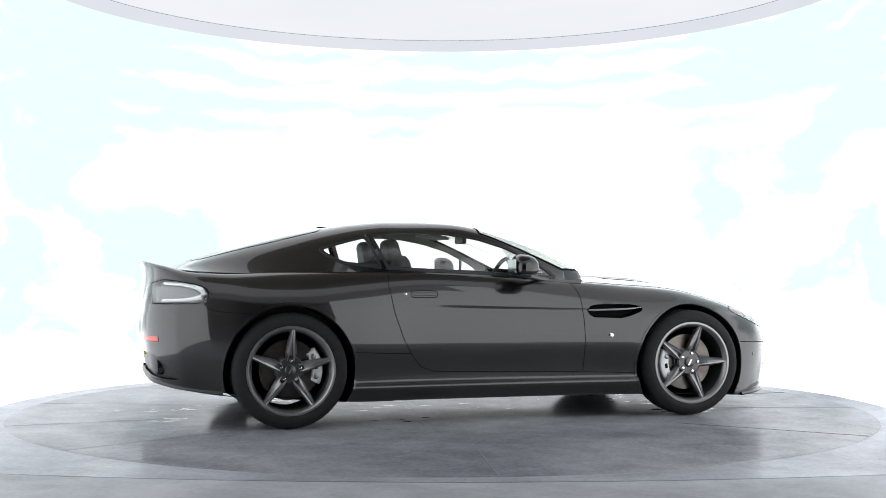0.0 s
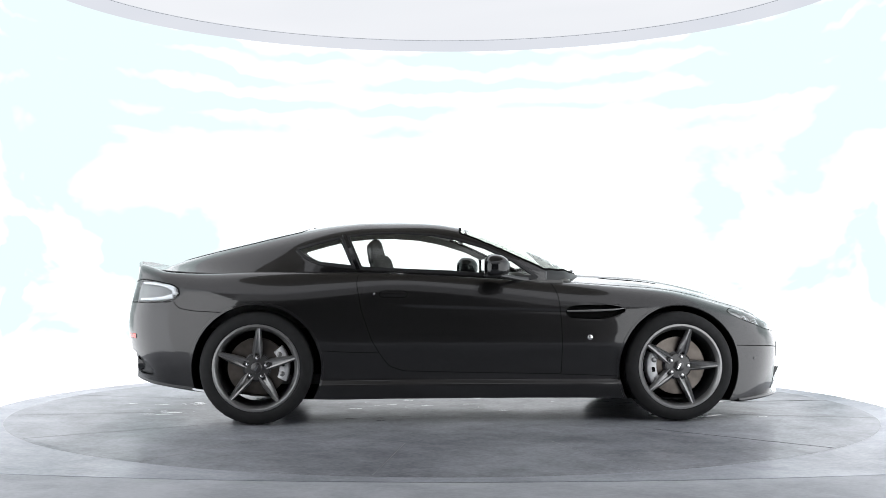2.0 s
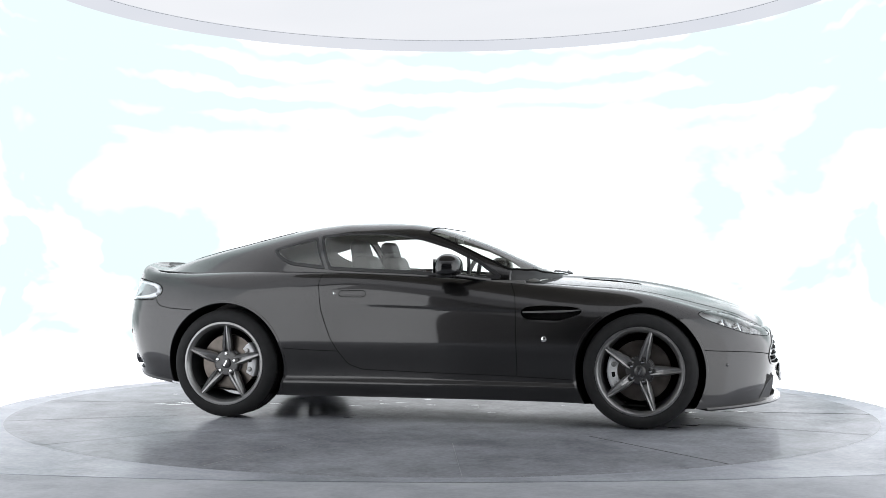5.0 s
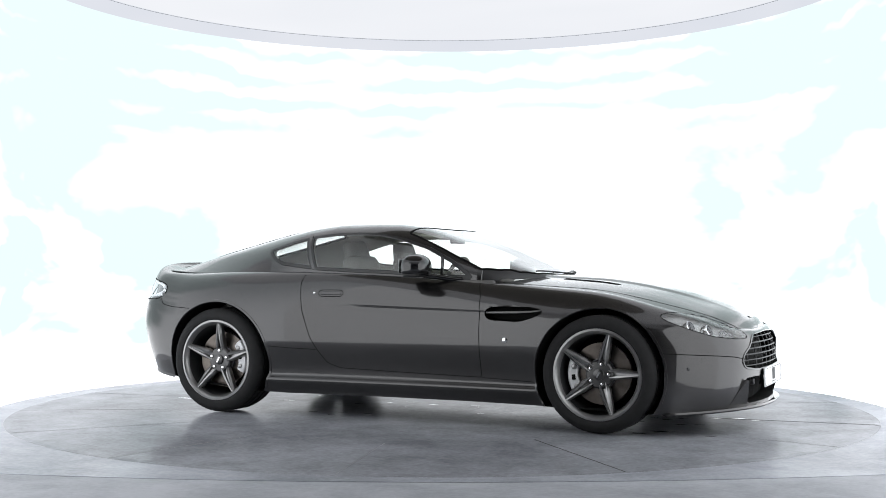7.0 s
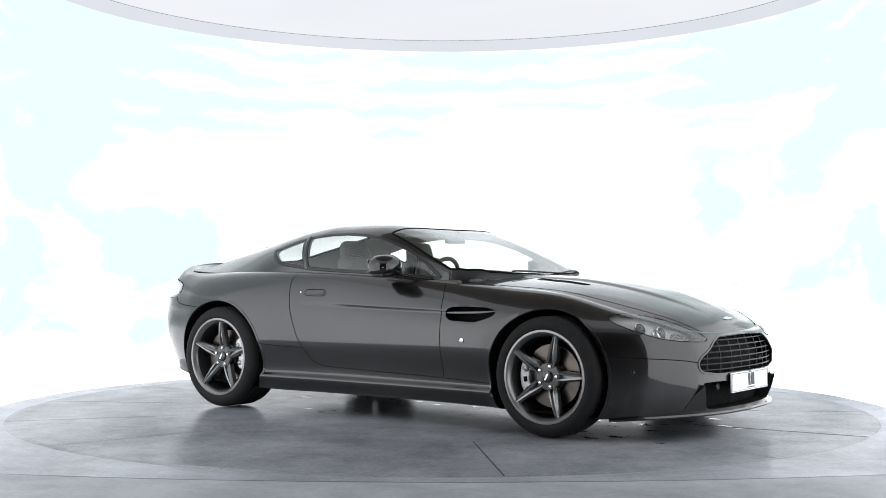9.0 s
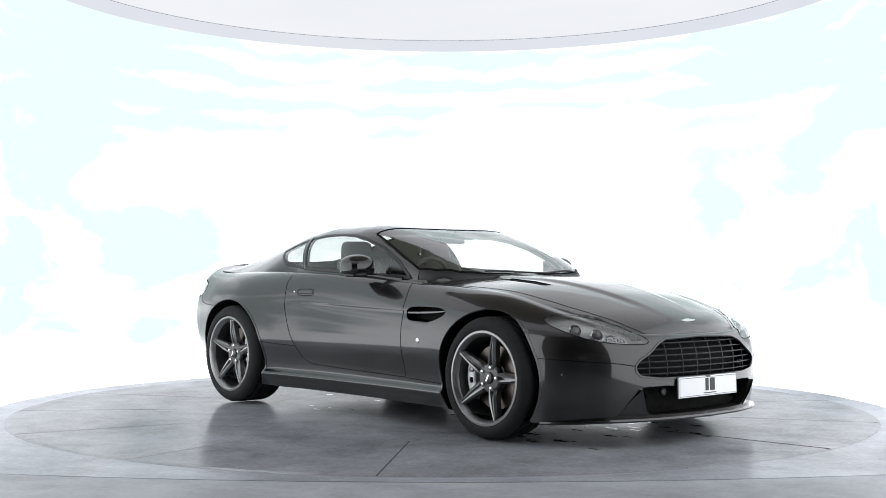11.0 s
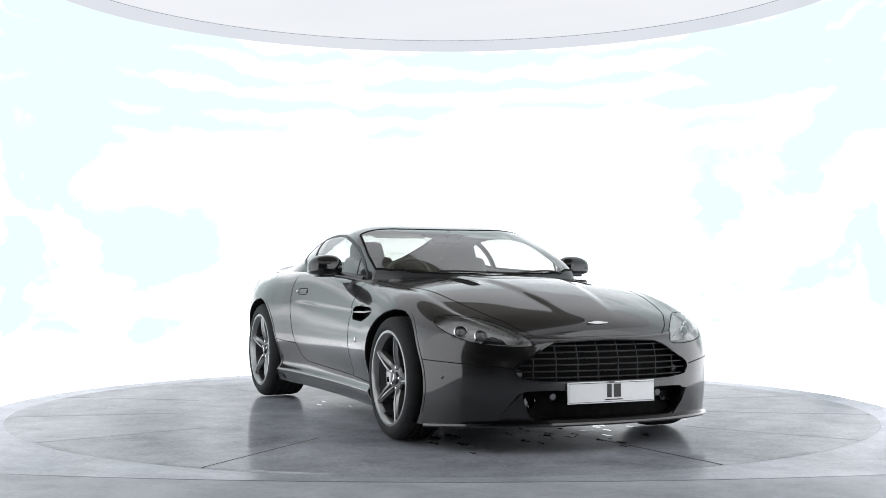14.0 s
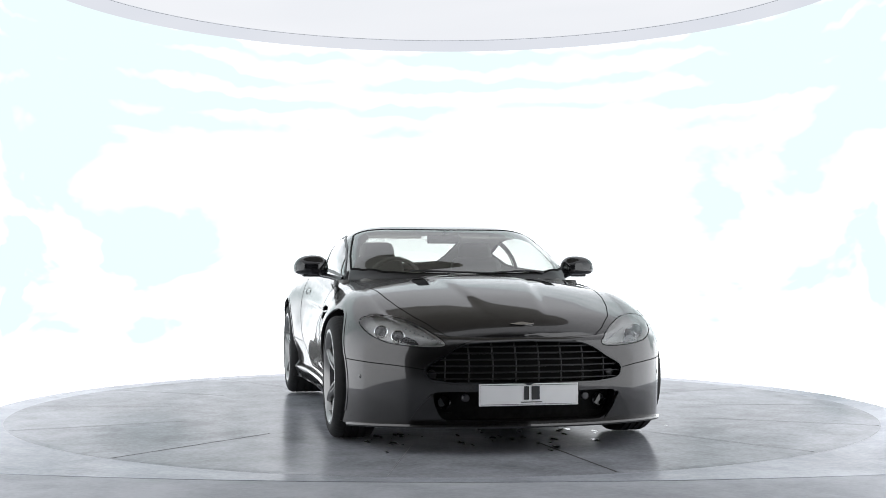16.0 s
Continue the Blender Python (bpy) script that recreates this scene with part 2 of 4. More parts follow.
def drum_glow():
    """Backlit wall of the drum, its falloff and overexposure tint painted into the emission: brightest in the middle,
    cooler to the sides, with wavy bands near the top.
    """
    m = glow("backlit_white_wall", (0.92, 0.985, 1.04), 1.85, (0.472, 0.548, 0.562), 1.1, 1.0, (0.62, 0.62, 1.5), (0.37, 0.53))
    nt = m.node_tree
    ramp = next(n for n in nt.nodes if n.type == "VALTORGB")
    noise = next(n for n in nt.nodes if n.type == "TEX_NOISE")
    noise.inputs["Detail"].default_value, noise.inputs["Distortion"].default_value = 4, 0.3

    def calc(op, a, b):
        n = nt.nodes.new("ShaderNodeMath")
        n.operation = op
        for k, v in enumerate((a, b)):
            if isinstance(v, (int, float)):
                n.inputs[k].default_value = v
            else:
                nt.links.new(v, n.inputs[k])
        return n.outputs[0]

    def ranged(source, f0, f1, t0, t1):
        n = nt.nodes.new("ShaderNodeMapRange")
        n.interpolation_type = "SMOOTHSTEP"
        for k, v in (("From Min", f0), ("From Max", f1), ("To Min", t0), ("To Max", t1)):
            n.inputs[k].default_value = v
        nt.links.new(source, n.inputs["Value"])
        return n.outputs["Result"]

    tc = next(n for n in nt.nodes if n.type == "TEX_COORD")
    sep = nt.nodes.new("ShaderNodeSeparateXYZ")
    nt.links.new(tc.outputs["Object"], sep.inputs[0])
    # Cool tint of overexposed white, put into the emission by position.
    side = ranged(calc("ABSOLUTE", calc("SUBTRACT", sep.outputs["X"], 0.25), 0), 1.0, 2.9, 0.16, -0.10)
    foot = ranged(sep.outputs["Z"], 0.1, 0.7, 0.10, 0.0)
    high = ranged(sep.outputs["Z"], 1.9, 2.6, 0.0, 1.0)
    # Wavy bands of the same overexposure tint, painted near the top.
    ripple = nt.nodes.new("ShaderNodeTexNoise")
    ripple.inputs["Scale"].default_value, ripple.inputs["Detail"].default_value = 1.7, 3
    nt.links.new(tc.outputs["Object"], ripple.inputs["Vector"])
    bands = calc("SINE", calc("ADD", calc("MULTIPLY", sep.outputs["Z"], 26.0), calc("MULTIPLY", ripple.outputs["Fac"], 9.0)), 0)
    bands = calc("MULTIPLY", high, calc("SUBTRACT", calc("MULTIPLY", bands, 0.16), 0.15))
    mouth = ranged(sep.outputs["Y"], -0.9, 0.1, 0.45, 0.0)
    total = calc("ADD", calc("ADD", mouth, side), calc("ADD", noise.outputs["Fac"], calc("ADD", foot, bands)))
    nt.links.new(total, ramp.inputs["Fac"])
    e = next(n for n in nt.nodes if n.type == "EMISSION")
    ramp.color_ramp.elements[0].color, ramp.color_ramp.elements[1].color = (0, 0, 0, 1), (1, 1, 1, 1)
    # Bright foot and dimmer top: light falloff painted into the emission.
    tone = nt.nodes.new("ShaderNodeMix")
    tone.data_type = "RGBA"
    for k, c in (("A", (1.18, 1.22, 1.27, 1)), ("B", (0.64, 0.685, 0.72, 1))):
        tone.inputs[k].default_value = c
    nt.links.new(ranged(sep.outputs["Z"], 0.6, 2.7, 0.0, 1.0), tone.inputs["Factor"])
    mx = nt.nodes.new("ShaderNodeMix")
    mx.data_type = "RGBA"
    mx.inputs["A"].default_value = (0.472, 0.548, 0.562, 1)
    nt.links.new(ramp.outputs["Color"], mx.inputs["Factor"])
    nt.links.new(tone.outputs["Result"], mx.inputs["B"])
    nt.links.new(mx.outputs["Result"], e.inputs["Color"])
    return m


WALL = drum_glow()
WALL_END = glow("backlit_wall_end", (0.96, 0.985, 1.01), 1.95, (0.92, 0.945, 0.97), 0.4, 1.0)
CEIL = glow("ceiling_diffuser", (0.91, 0.925, 0.965), 1.0, (0.88, 0.90, 0.945), 0.4, 0.98)
# Dim emission for the added header, tuned on the car's upper flank.
HEADER = glow("header_fill_glow", (0.91, 0.925, 0.965), 0.45, (0.88, 0.90, 0.945), 0.4, 0.98)
# Rim gets its own emission in place of the light it catches.
PALE = glow("glowing_rim", (0.78, 0.80, 0.86), 1.0, (0.73, 0.76, 0.83), 0.6, 1.0)
CENTRE_PANEL = material("brown_grey_ceiling_panel", (0.19, 0.172, 0.150), 0.8, vary=0.12, scale=3)
LED = glow("led_lamp", (0.93, 0.95, 1.0), 260.0)
HALL = material("dark_hall_wall", (0.05, 0.05, 0.053), 0.85, vary=0.2, scale=1.5)


def concrete(name, lo, hi, rough, scratch, gloss=0.24):
    """Worn grey resin or concrete: blotches, scuffs and pores under a thin uneven polish."""
    m = bpy.data.materials.new(name)
    m.use_nodes = True
    nt = m.node_tree
    nt.nodes.remove(nt.nodes["Principled BSDF"])

    def node(kind, **values):
        n = nt.nodes.new(kind)
        for k, v in values.items():
            n.inputs[k].default_value = v
        return n

    def ranged(source, f0, f1, t0, t1):
        n = node("ShaderNodeMapRange", **{"From Min": f0, "From Max": f1, "To Min": t0, "To Max": t1})
        nt.links.new(source, n.inputs["Value"])
        return n.outputs["Result"]

    def calc(op, a, b):
        n = nt.nodes.new("ShaderNodeMath")
        n.operation = op
        for k, v in enumerate((a, b)):
            if isinstance(v, (int, float)):
                n.inputs[k].default_value = v
            else:
                nt.links.new(v, n.inputs[k])
        return n.outputs[0]

    tc = nt.nodes.new("ShaderNodeTexCoord")
    big = node("ShaderNodeTexNoise", Scale=0.9, Detail=7, Distortion=0.7)
    fine = node("ShaderNodeTexNoise", Scale=38, Detail=6)
    blot = node("ShaderNodeTexNoise", Scale=4.5, Detail=8, Roughness=0.68, Distortion=0.4)
    for n in (big, fine, blot):
        nt.links.new(tc.outputs["Object"], n.inputs["Vector"])
    mix = calc("ADD", calc("MULTIPLY", big.outputs["Fac"], 0.55), calc("ADD", calc("MULTIPLY", blot.outputs["Fac"], 0.45), calc("MULTIPLY", fine.outputs["Fac"], 0.22)))
    mx = nt.nodes.new("ShaderNodeMix")
    mx.data_type = "RGBA"
    mx.inputs["A"].default_value, mx.inputs["B"].default_value = (*lo, 1), (*hi, 1)
    nt.links.new(ranged(mix, 0.48, 0.76, 0, 1), mx.inputs["Factor"])
    bp = node("ShaderNodeBump", Strength=0.03, Distance=0.003)
    nt.links.new(fine.outputs["Fac"], bp.inputs["Height"])
    d, g = nt.nodes.new("ShaderNodeBsdfDiffuse"), nt.nodes.new("ShaderNodeBsdfGlossy")
    nt.links.new(mx.outputs["Result"], d.inputs["Color"])
    nt.links.new(ranged(big.outputs["Fac"], 0.35, 0.65, rough - scratch, rough + scratch), g.inputs["Roughness"])
    for n in (d, g):
        nt.links.new(bp.outputs["Normal"], n.inputs["Normal"])
    lw = node("ShaderNodeLayerWeight", Blend=0.5)
    sheen = calc("ADD", calc("MULTIPLY", calc("POWER", lw.outputs["Facing"], 2.2), ranged(blot.outputs["Fac"], 0.36, 0.64, gloss * 0.86, gloss * 1.14)), 0.02)
    ms = nt.nodes.new("ShaderNodeMixShader")
    nt.links.new(sheen, ms.inputs[0])
    nt.links.new(d.outputs[0], ms.inputs[1])
    nt.links.new(g.outputs[0], ms.inputs[2])
    nt.links.new(ms.outputs[0], nt.nodes["Material Output"].inputs["Surface"])
    return m


TABLE_TOP = concrete("polished_grey_resin", (0.168, 0.173, 0.190), (0.352, 0.361, 0.392), 0.16, 0.06, 0.26)
FLOOR_MAT = concrete("grey_concrete", (0.255, 0.264, 0.293), (0.460, 0.474, 0.520), 0.18, 0.06, 0.25)
HALL_FLOOR = concrete("matt_grey_floor", (0.30, 0.31, 0.335), (0.46, 0.47, 0.505), 0.45, 0.06, 0.1)
RING_GAP = material("fine_floor_gap", (0.34, 0.345, 0.36), 0.5)
SEAM = material("open_floor_joint", (0.17, 0.172, 0.18), 0.5)
DEEP = material("deep_cable_joint", (0.02, 0.02, 0.02), 0.8)
WET = material("wet_patch", (0.16, 0.165, 0.17), 0.04)


def build_studio():
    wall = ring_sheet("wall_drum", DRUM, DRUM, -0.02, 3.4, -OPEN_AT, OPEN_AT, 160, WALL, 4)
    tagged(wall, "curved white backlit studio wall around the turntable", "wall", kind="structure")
    # round diffuser with an unlit panel set towards the opening
    middle = lathe([(1.66, 3.080), (1.65, 3.11), (0.0, 3.11)], 96, "z", pose(0, PANEL_Y, 0))
    tagged(part("ceiling_centre", middle, CENTRE_PANEL), "unlit brown-grey panel in the middle of the ceiling", "ceiling", kind="structure")
    V, F = [], []
    for a in np.radians(np.linspace(0, 360, 128, endpoint=False)):
        for k in np.linspace(0, 1, 4):
            r, y = 1.655 + (2.888 - 1.655) * k, PANEL_Y * (1 - k)
            V.append((r * math.sin(a), y + r * math.cos(a), 3.075))
    for a in range(128):
        for k in range(3):
            b, c = 4 * a + k, 4 * ((a + 1) % 128) + k
            F.append((b, b + 1, c + 1, c))
    tagged(sheet("ceiling", V, F, CEIL), "round white diffuser ceiling over the turntable", "ceiling", kind="structure")
    tagged(part("ceiling_gap", lathe([(2.8885, 3.0700), (2.8915, 3.0668)], 160, "z"), RING_GAP), "thin dark gap between diffuser and rim", "ceiling gap", kind="structure")
    rim = part("ceiling_rim", lathe([(2.892, 3.066), (2.897, 3.058), (2.958, 2.988), (2.966, 2.981), (2.974, 2.982), (2.976, 2.990), (2.976, 3.12), (2.892, 3.12)], 160, "z", closed=True), PALE)
    tagged(rim, "white rim around the round ceiling diffuser, with an added glow", "ceiling rim", kind="structure")
    # platform floor inside the drum, with a slightly bowed front edge
    out = [(3.1 * math.sin(radians(a)), 3.1 * math.cos(radians(a))) for a in range(-122, 123, 2)]
    arc = [(10 * math.sin(radians(a)), 7.055 - 10 * math.cos(radians(a))) for a in np.linspace(15.2, -15.2, 40)]
    bm = bmesh.new()
    top = [bm.verts.new((x, y, 0.0)) for x, y in out + arc]
    low = [bm.verts.new((x, y, -0.05)) for x, y in out + arc]
    bm.faces.new(top)
    for i in range(len(top)):
        j = (i + 1) % len(top)
        bm.faces.new((top[i], low[i], low[j], top[j]))
    tagged(part("floor_platform", bm, FLOOR_MAT, smooth=False), "worn grey concrete floor around the turntable", "floor", kind="structure")
    tagged(part("floor", block((14, 16, 0.1), pose(0, -5, -0.053)), HALL_FLOOR, smooth=False), "grey concrete floor in front of the drum", "floor", kind="structure")
    # Unseen glowing band added over the opening to lighten the flank's reflections.
    header = ring_sheet("wall_header_fill", DRUM, DRUM, 2.24, 3.4, 148, 212, 60, HEADER, 2)
    tagged(header, "added dim glowing wall over the studio's opening, out of view", "wall", kind="structure")
    for name, k in (("wall_return_west", -1), ("wall_return_east", 1)):
        bm = bmesh.new()
        foot = [(k * 2.40, -1.92), (k * 1.68, -3.95), (k * 1.78, -4.0), (k * 2.50, -1.96)]
        low, top = ([bm.verts.new((x, y, z)) for x, y in foot] for z in (-0.04, 3.36))
        bm.faces.new(low), bm.faces.new(top)
        for a in range(4):
            b = (a + 1) % 4
            bm.faces.new((low[a], low[b], top[b], top[a]))
        tagged(part(name, bm, WALL_END, smooth=False), "white backlit end of the curved studio wall", "wall", kind="structure")
    for name, size, m in (("wall_south", (14, 0.2, 4.2), pose(0, -12.6, 2.0)), ("wall_west", (0.2, 10.4, 4.2), pose(-6.1, -7.4, 2.0)), ("wall_east", (0.2, 10.4, 4.2), pose(6.1, -7.4, 2.0))):
        tagged(part(name, block(size, m), HALL, smooth=False), "plain dark wall of the hall behind the studio opening", "wall", kind="structure")
    tagged(part("ceiling_hall", block((12.4, 10.4, 0.2), pose(0, -8.3, 4.1)), HALL, smooth=False), "plain dark hall ceiling", "ceiling", kind="structure")


# angle on the table, inner and outer radius, width
TABLE_JOINTS = [(a, 1.78, 2.82, 0.0028) for a in (-101, -75, -17, 31, 57.5, 82, 108, 134, 160, -174, -150, -126)] + [(-47.5, 1.7, 2.82, 0.008), (4.8, 1.8, 2.82, 0.013)]
# x, y, count and spread of the water left under the car
WET_SPOTS = [(-1.05, 0.75, 16, 0.18), (1.05, 0.75, 14, 0.2), (1.55, 0.2, 16, 0.22), (0.1, 0.5, 12, 0.35), (1.5, -0.6, 14, 0.2), (-0.3, -0.3, 10, 0.4), (-1.75, 0.35, 14, 0.18), (-1.85, -0.25, 9, 0.15), (1.65, -0.1, 14, 0.2), (0.6, 0.9, 12, 0.25)]


def build_lamp_rig():
    """Small LED lamp head on a stand just behind the camera; the paint mirrors its points of light."""
    rig = new("lamp_stand")
    rig.location = (0.28, -8.75, 0.0)
    tagged(rig, "black lamp stand with a cluster of small LED lamps", "lamp")
    part("pole", tube([(0, 0, 0.03), (0, 0, 1.10)], 0.014, 12), BLACK, rig)
    for a in (90, 210, 330):
        part("leg", tube([(0, 0, 0.40), (0.34 * math.cos(radians(a)), 0.34 * math.sin(radians(a)), 0.01)], 0.010), BLACK, rig)
    part("lamp_plate", block((0.34, 0.03, 0.30), pose(0, 0.0, 1.20)), BLACK, rig, bevel=0.01)
    for x, z in ((-0.13, 1.31), (0.0, 1.26), (0.09, 1.26), (0.12, 1.20), (0.02, 1.17), (0.08, 1.12), (-0.13, 1.10)):
        part("led", lathe([(0.017, 0.012), (0.016, 0.020), (0.008, 0.026), (0, 0.027)], 16, m=pose(x, 0, z)), LED, rig)


def build_turntable():
    """The round table that turns with the car."""
    base = new("turntable")
    tagged(base, "round grey polished turntable with radial joints and wet patches", "turntable")
    under(part("table_top", lathe([(0.0, -0.04), (2.83, -0.04), (2.83, 0.0006), (2.79, 0.004), (0.0, 0.004)], 160, "z"), TABLE_TOP, smooth=False), base)
    under(part("edge_gap", lathe([(2.8305, 0.0006), (2.8315, 0.0006)], 160, "z"), RING_GAP), base)
    # joints between the table's wedge-shaped panels, straight hairlines from rim to middle
    for a, r0, r1, w in TABLE_JOINTS:
        bm = block((r1 - r0, w, 0.0012), pose(0, 0, 0.0042, 0, 0, a) @ pose((r0 + r1) / 2, 0, 0))
        part("joint", bm, SEAM if w < 0.006 else DEEP, base)
    rng = random.Random(5)
    for x, y, n, spread in WET_SPOTS:
        for _ in range(n):
            bm = bmesh.new()
            cx, cy, s = x + rng.gauss(0, spread), y + rng.gauss(0, spread * 0.8), rng.uniform(0.008, 0.05)
            k = rng.uniform(0.18, 0.5)
            ring = [bm.verts.new((cx + s * (1 + 0.35 * math.sin(3 * a + cx * 40)) * math.cos(a), cy + k * s * (1 + 0.3 * math.sin(2 * a + cy * 50)) * math.sin(a), 0.0047)) for a in np.linspace(0, 2 * math.pi, 18, endpoint=False)]
            bm.faces.new(ring)
            part("water_spot", bm, WET, base)
    under(part("centre_plate", lathe([(0.250, 0.0046), (0.252, 0.0049), (0.254, 0.0046)], 64, "z"), SEAM), base)
    return base


build_studio()
build_lamp_rig()
turntable = build_turntable()


# ---------- the car: x forward, y to its left, z up, origin on the ground midway between the axles ----------
FRONT, REAR = (1.30, 0.338), (-1.30, 0.338)
# knots along half the plan outline, from the nose round the right-hand side to the tail
KNOT = [0, 0.30, 0.60, 0.82, 1.04, 1.44, 1.84, 2.24, 2.74, 3.24, 3.64, 4.04, 4.40, 4.66, 4.86, 5.14, 5.44]
WIDE_X = [2.12, 2.10, 2.01, 1.87, 1.69, 1.30, 0.90, 0.50, 0.0, -0.50, -0.90, -1.30, -1.66, -1.955, -2.09, -2.133, -2.145]
WIDE_Y = [0.0, 0.30, 0.60, 0.77, 0.868, 0.932, 0.925, 0.895, 0.878, 0.885, 0.925, 0.955, 0.918, 0.815, 0.64, 0.34, 0.0]
WIDE_Z = [0.41, 0.41, 0.43, 0.45, 0.48, 0.52, 0.54, 0.54, 0.54, 0.55, 0.57, 0.59, 0.60, 0.61, 0.62, 0.62, 0.62]
TOP_X = [2.035, 2.02, 1.945, 1.82, 1.67, 1.30, 0.90, 0.50, 0.0, -0.50, -0.90, -1.30, -1.65, -1.87, -2.00, -2.09, -2.125]
TOP_Y = [0.0, 0.27, 0.50, 0.61, 0.665, 0.695, 0.705, 0.72, 0.755, 0.772, 0.755, 0.725, 0.69, 0.645, 0.52, 0.28, 0.0]
TOP_Z = [0.592, 0.592, 0.612, 0.662, 0.705, 0.800, 0.838, 0.866, 0.893, 0.915, 0.924, 0.922, 0.912, 0.925, 0.960, 0.985, 0.992]
LOW_X = [2.092, 2.063, 1.965, 1.828, 1.665, 1.30, 0.90, 0.50, 0.0, -0.50, -0.90, -1.30, -1.66, -1.92, -2.045, -2.085, -2.09]
LOW_Y = [0.0, 0.33, 0.608, 0.775, 0.870, 0.905, 0.895, 0.874, 0.866, 0.872, 0.897, 0.92, 0.865, 0.73, 0.56, 0.30, 0.0]
LOW_Z = [0.150, 0.150, 0.148, 0.140, 0.130, 0.140, 0.145, 0.147, 0.147, 0.147, 0.148, 0.18, 0.218, 0.245, 0.270, 0.285, 0.29]
CENTRE = spline([2.04, 2.02, 1.985, 1.91, 1.72, 1.52, 1.33, 1.13, 0.94, 0.74, 0.4, -1.2, -1.7, -1.95, -2.06, -2.15],
                [0.592, 0.622, 0.655, 0.696, 0.761, 0.815, 0.854, 0.881, 0.892, 0.902, 0.91, 0.94, 0.945, 0.952, 0.955, 0.992])


def glide(xs, s):
    """Rounded curve through the knots (Catmull-Rom)."""
    k, v = np.asarray(KNOT, float), np.asarray(xs, float)
    m = np.gradient(v, k)
    i = np.clip(np.searchsorted(k, s, side="right") - 1, 0, len(k) - 2)
    h = k[i + 1] - k[i]
    t = (s - k[i]) / h
    return (2 * t ** 3 - 3 * t ** 2 + 1) * v[i] + (t ** 3 - 2 * t ** 2 + t) * h * m[i] + (3 * t ** 2 - 2 * t ** 3) * v[i + 1] + (t ** 3 - t ** 2) * h * m[i + 1]


def step01(x, a, b):
    t = np.clip((x - a) / (b - a), 0, 1)
    return t * t * (3 - 2 * t)


def shell_arrays():
    """Half of the painted shell: flank from the sill up to the shoulder, then bonnet and deck to the middle. Mirrored into a whole."""
    ns, nf, nu, nt = 420, 60, 44, 44
    s = np.linspace(0, KNOT[-1], ns)
    wide, top, low = (np.stack([glide(a, s) for a in abc], 1) for abc in ((WIDE_X, WIDE_Y, WIDE_Z), (TOP_X, TOP_Y, TOP_Z), (LOW_X, LOW_Y, LOW_Z)))
    for c in (wide, top, low):
        c[0, 1] = c[-1, 1] = 0
        c[:, 1] = np.maximum(c[:, 1], 0)
    rows = []
    door = (step01(low[:, 0], -1.05, -0.88) * (1 - step01(low[:, 0], 0.88, 1.05)))
    for j in range(nf):                       # sill to widest line
        k = j / nf
        p = low + (wide - low) * np.array([1 - (1 - k) ** 1.9, 1 - (1 - k) ** 1.9, k])[None]
        z = p[:, 2]
        p[:, 1] -= door * (0.034 * step01(0.50 - z, 0, 0.22) - 0.030 * step01(0.268 - z, 0, 0.036) + 0.030 * step01(0.234 - z, 0, 0.09))
        rows.append(p)
    for j in range(nu + 1):                   # widest line to shoulder
        a = 0.5 * math.pi * j / nu
        p = wide.copy()
        tail = step01(-wide[:, 0], 1.75, 2.05)
        sx = (1 - math.cos(a)) * (1 - tail) + (0.5 * (j / nu) ** 3 + 0.5 * (1 - math.cos(a))) * tail
        p[:, :2] += (top - wide)[:, :2] * sx[:, None]
        p[:, 2] += (top - wide)[:, 2] * math.sin(a)
        p[:, 0] += tail * 0.030 * math.sin(math.pi * j / nu) ** 2
        # soft crease along the doors, fading to both ends
        crease = step01(p[:, 0], -0.7, -0.1) * (1 - step01(p[:, 0], 0.75, 1.0))
        drop = 0.706 - 0.022 * p[:, 0] - p[:, 2]
        p[:, 1] -= 0.013 * crease * step01(drop, -0.002, 0.005) * np.exp(-np.maximum(drop, 0) / 0.06)
        rows.append(p)
    for j in range(1, nt + 1):                # shoulder to middle
        k = 1 - j / nt
        y = top[:, 1] * k
        z = top[:, 2] + (CENTRE(top[:, 0]) - top[:, 2]) * (1 - k ** 2.2)
        x = top[:, 0]
        ridge = 0.14 + 0.17 * np.clip((2.02 - x) / 1.25, 0, 1)
        z = z + 0.010 * (1 - step01(y, ridge - 0.035, ridge + 0.03)) * step01(x, 0.5, 0.8) * (1 - step01(x, 1.6, 2.0))
        rows.append(np.stack([x, y, z], 1))
    V = np.stack(rows, 1)                     # ns x rows x 3
    nr = V.shape[1]
    V = V.reshape(-1, 3)
    idx = np.arange(ns * nr).reshape(ns, nr)
    F = np.stack([idx[:-1, :-1], idx[1:, :-1], idx[1:, 1:], idx[:-1, 1:]], 2).reshape(-1, 4)
    R = V * np.array([1, -1, 1])
    V = np.vstack([R, V])
    F = np.vstack([F[:, ::-1], F + ns * nr])
    return weld(V, F)


def weld(V, F, eps=2e-4):
    key = np.round(V / eps).astype(np.int64)
    _, first, back = np.unique(key, axis=0, return_index=True, return_inverse=True)
    F = back.reshape(-1)[F]
    bad = (F[:, 0] == F[:, 2]) | (F[:, 1] == F[:, 3]) | ((F[:, 0] == F[:, 1]) & (F[:, 2] == F[:, 3])) | ((F[:, 1] == F[:, 2]) & (F[:, 0] == F[:, 3]))
    return V[first].copy(), F[~bad]


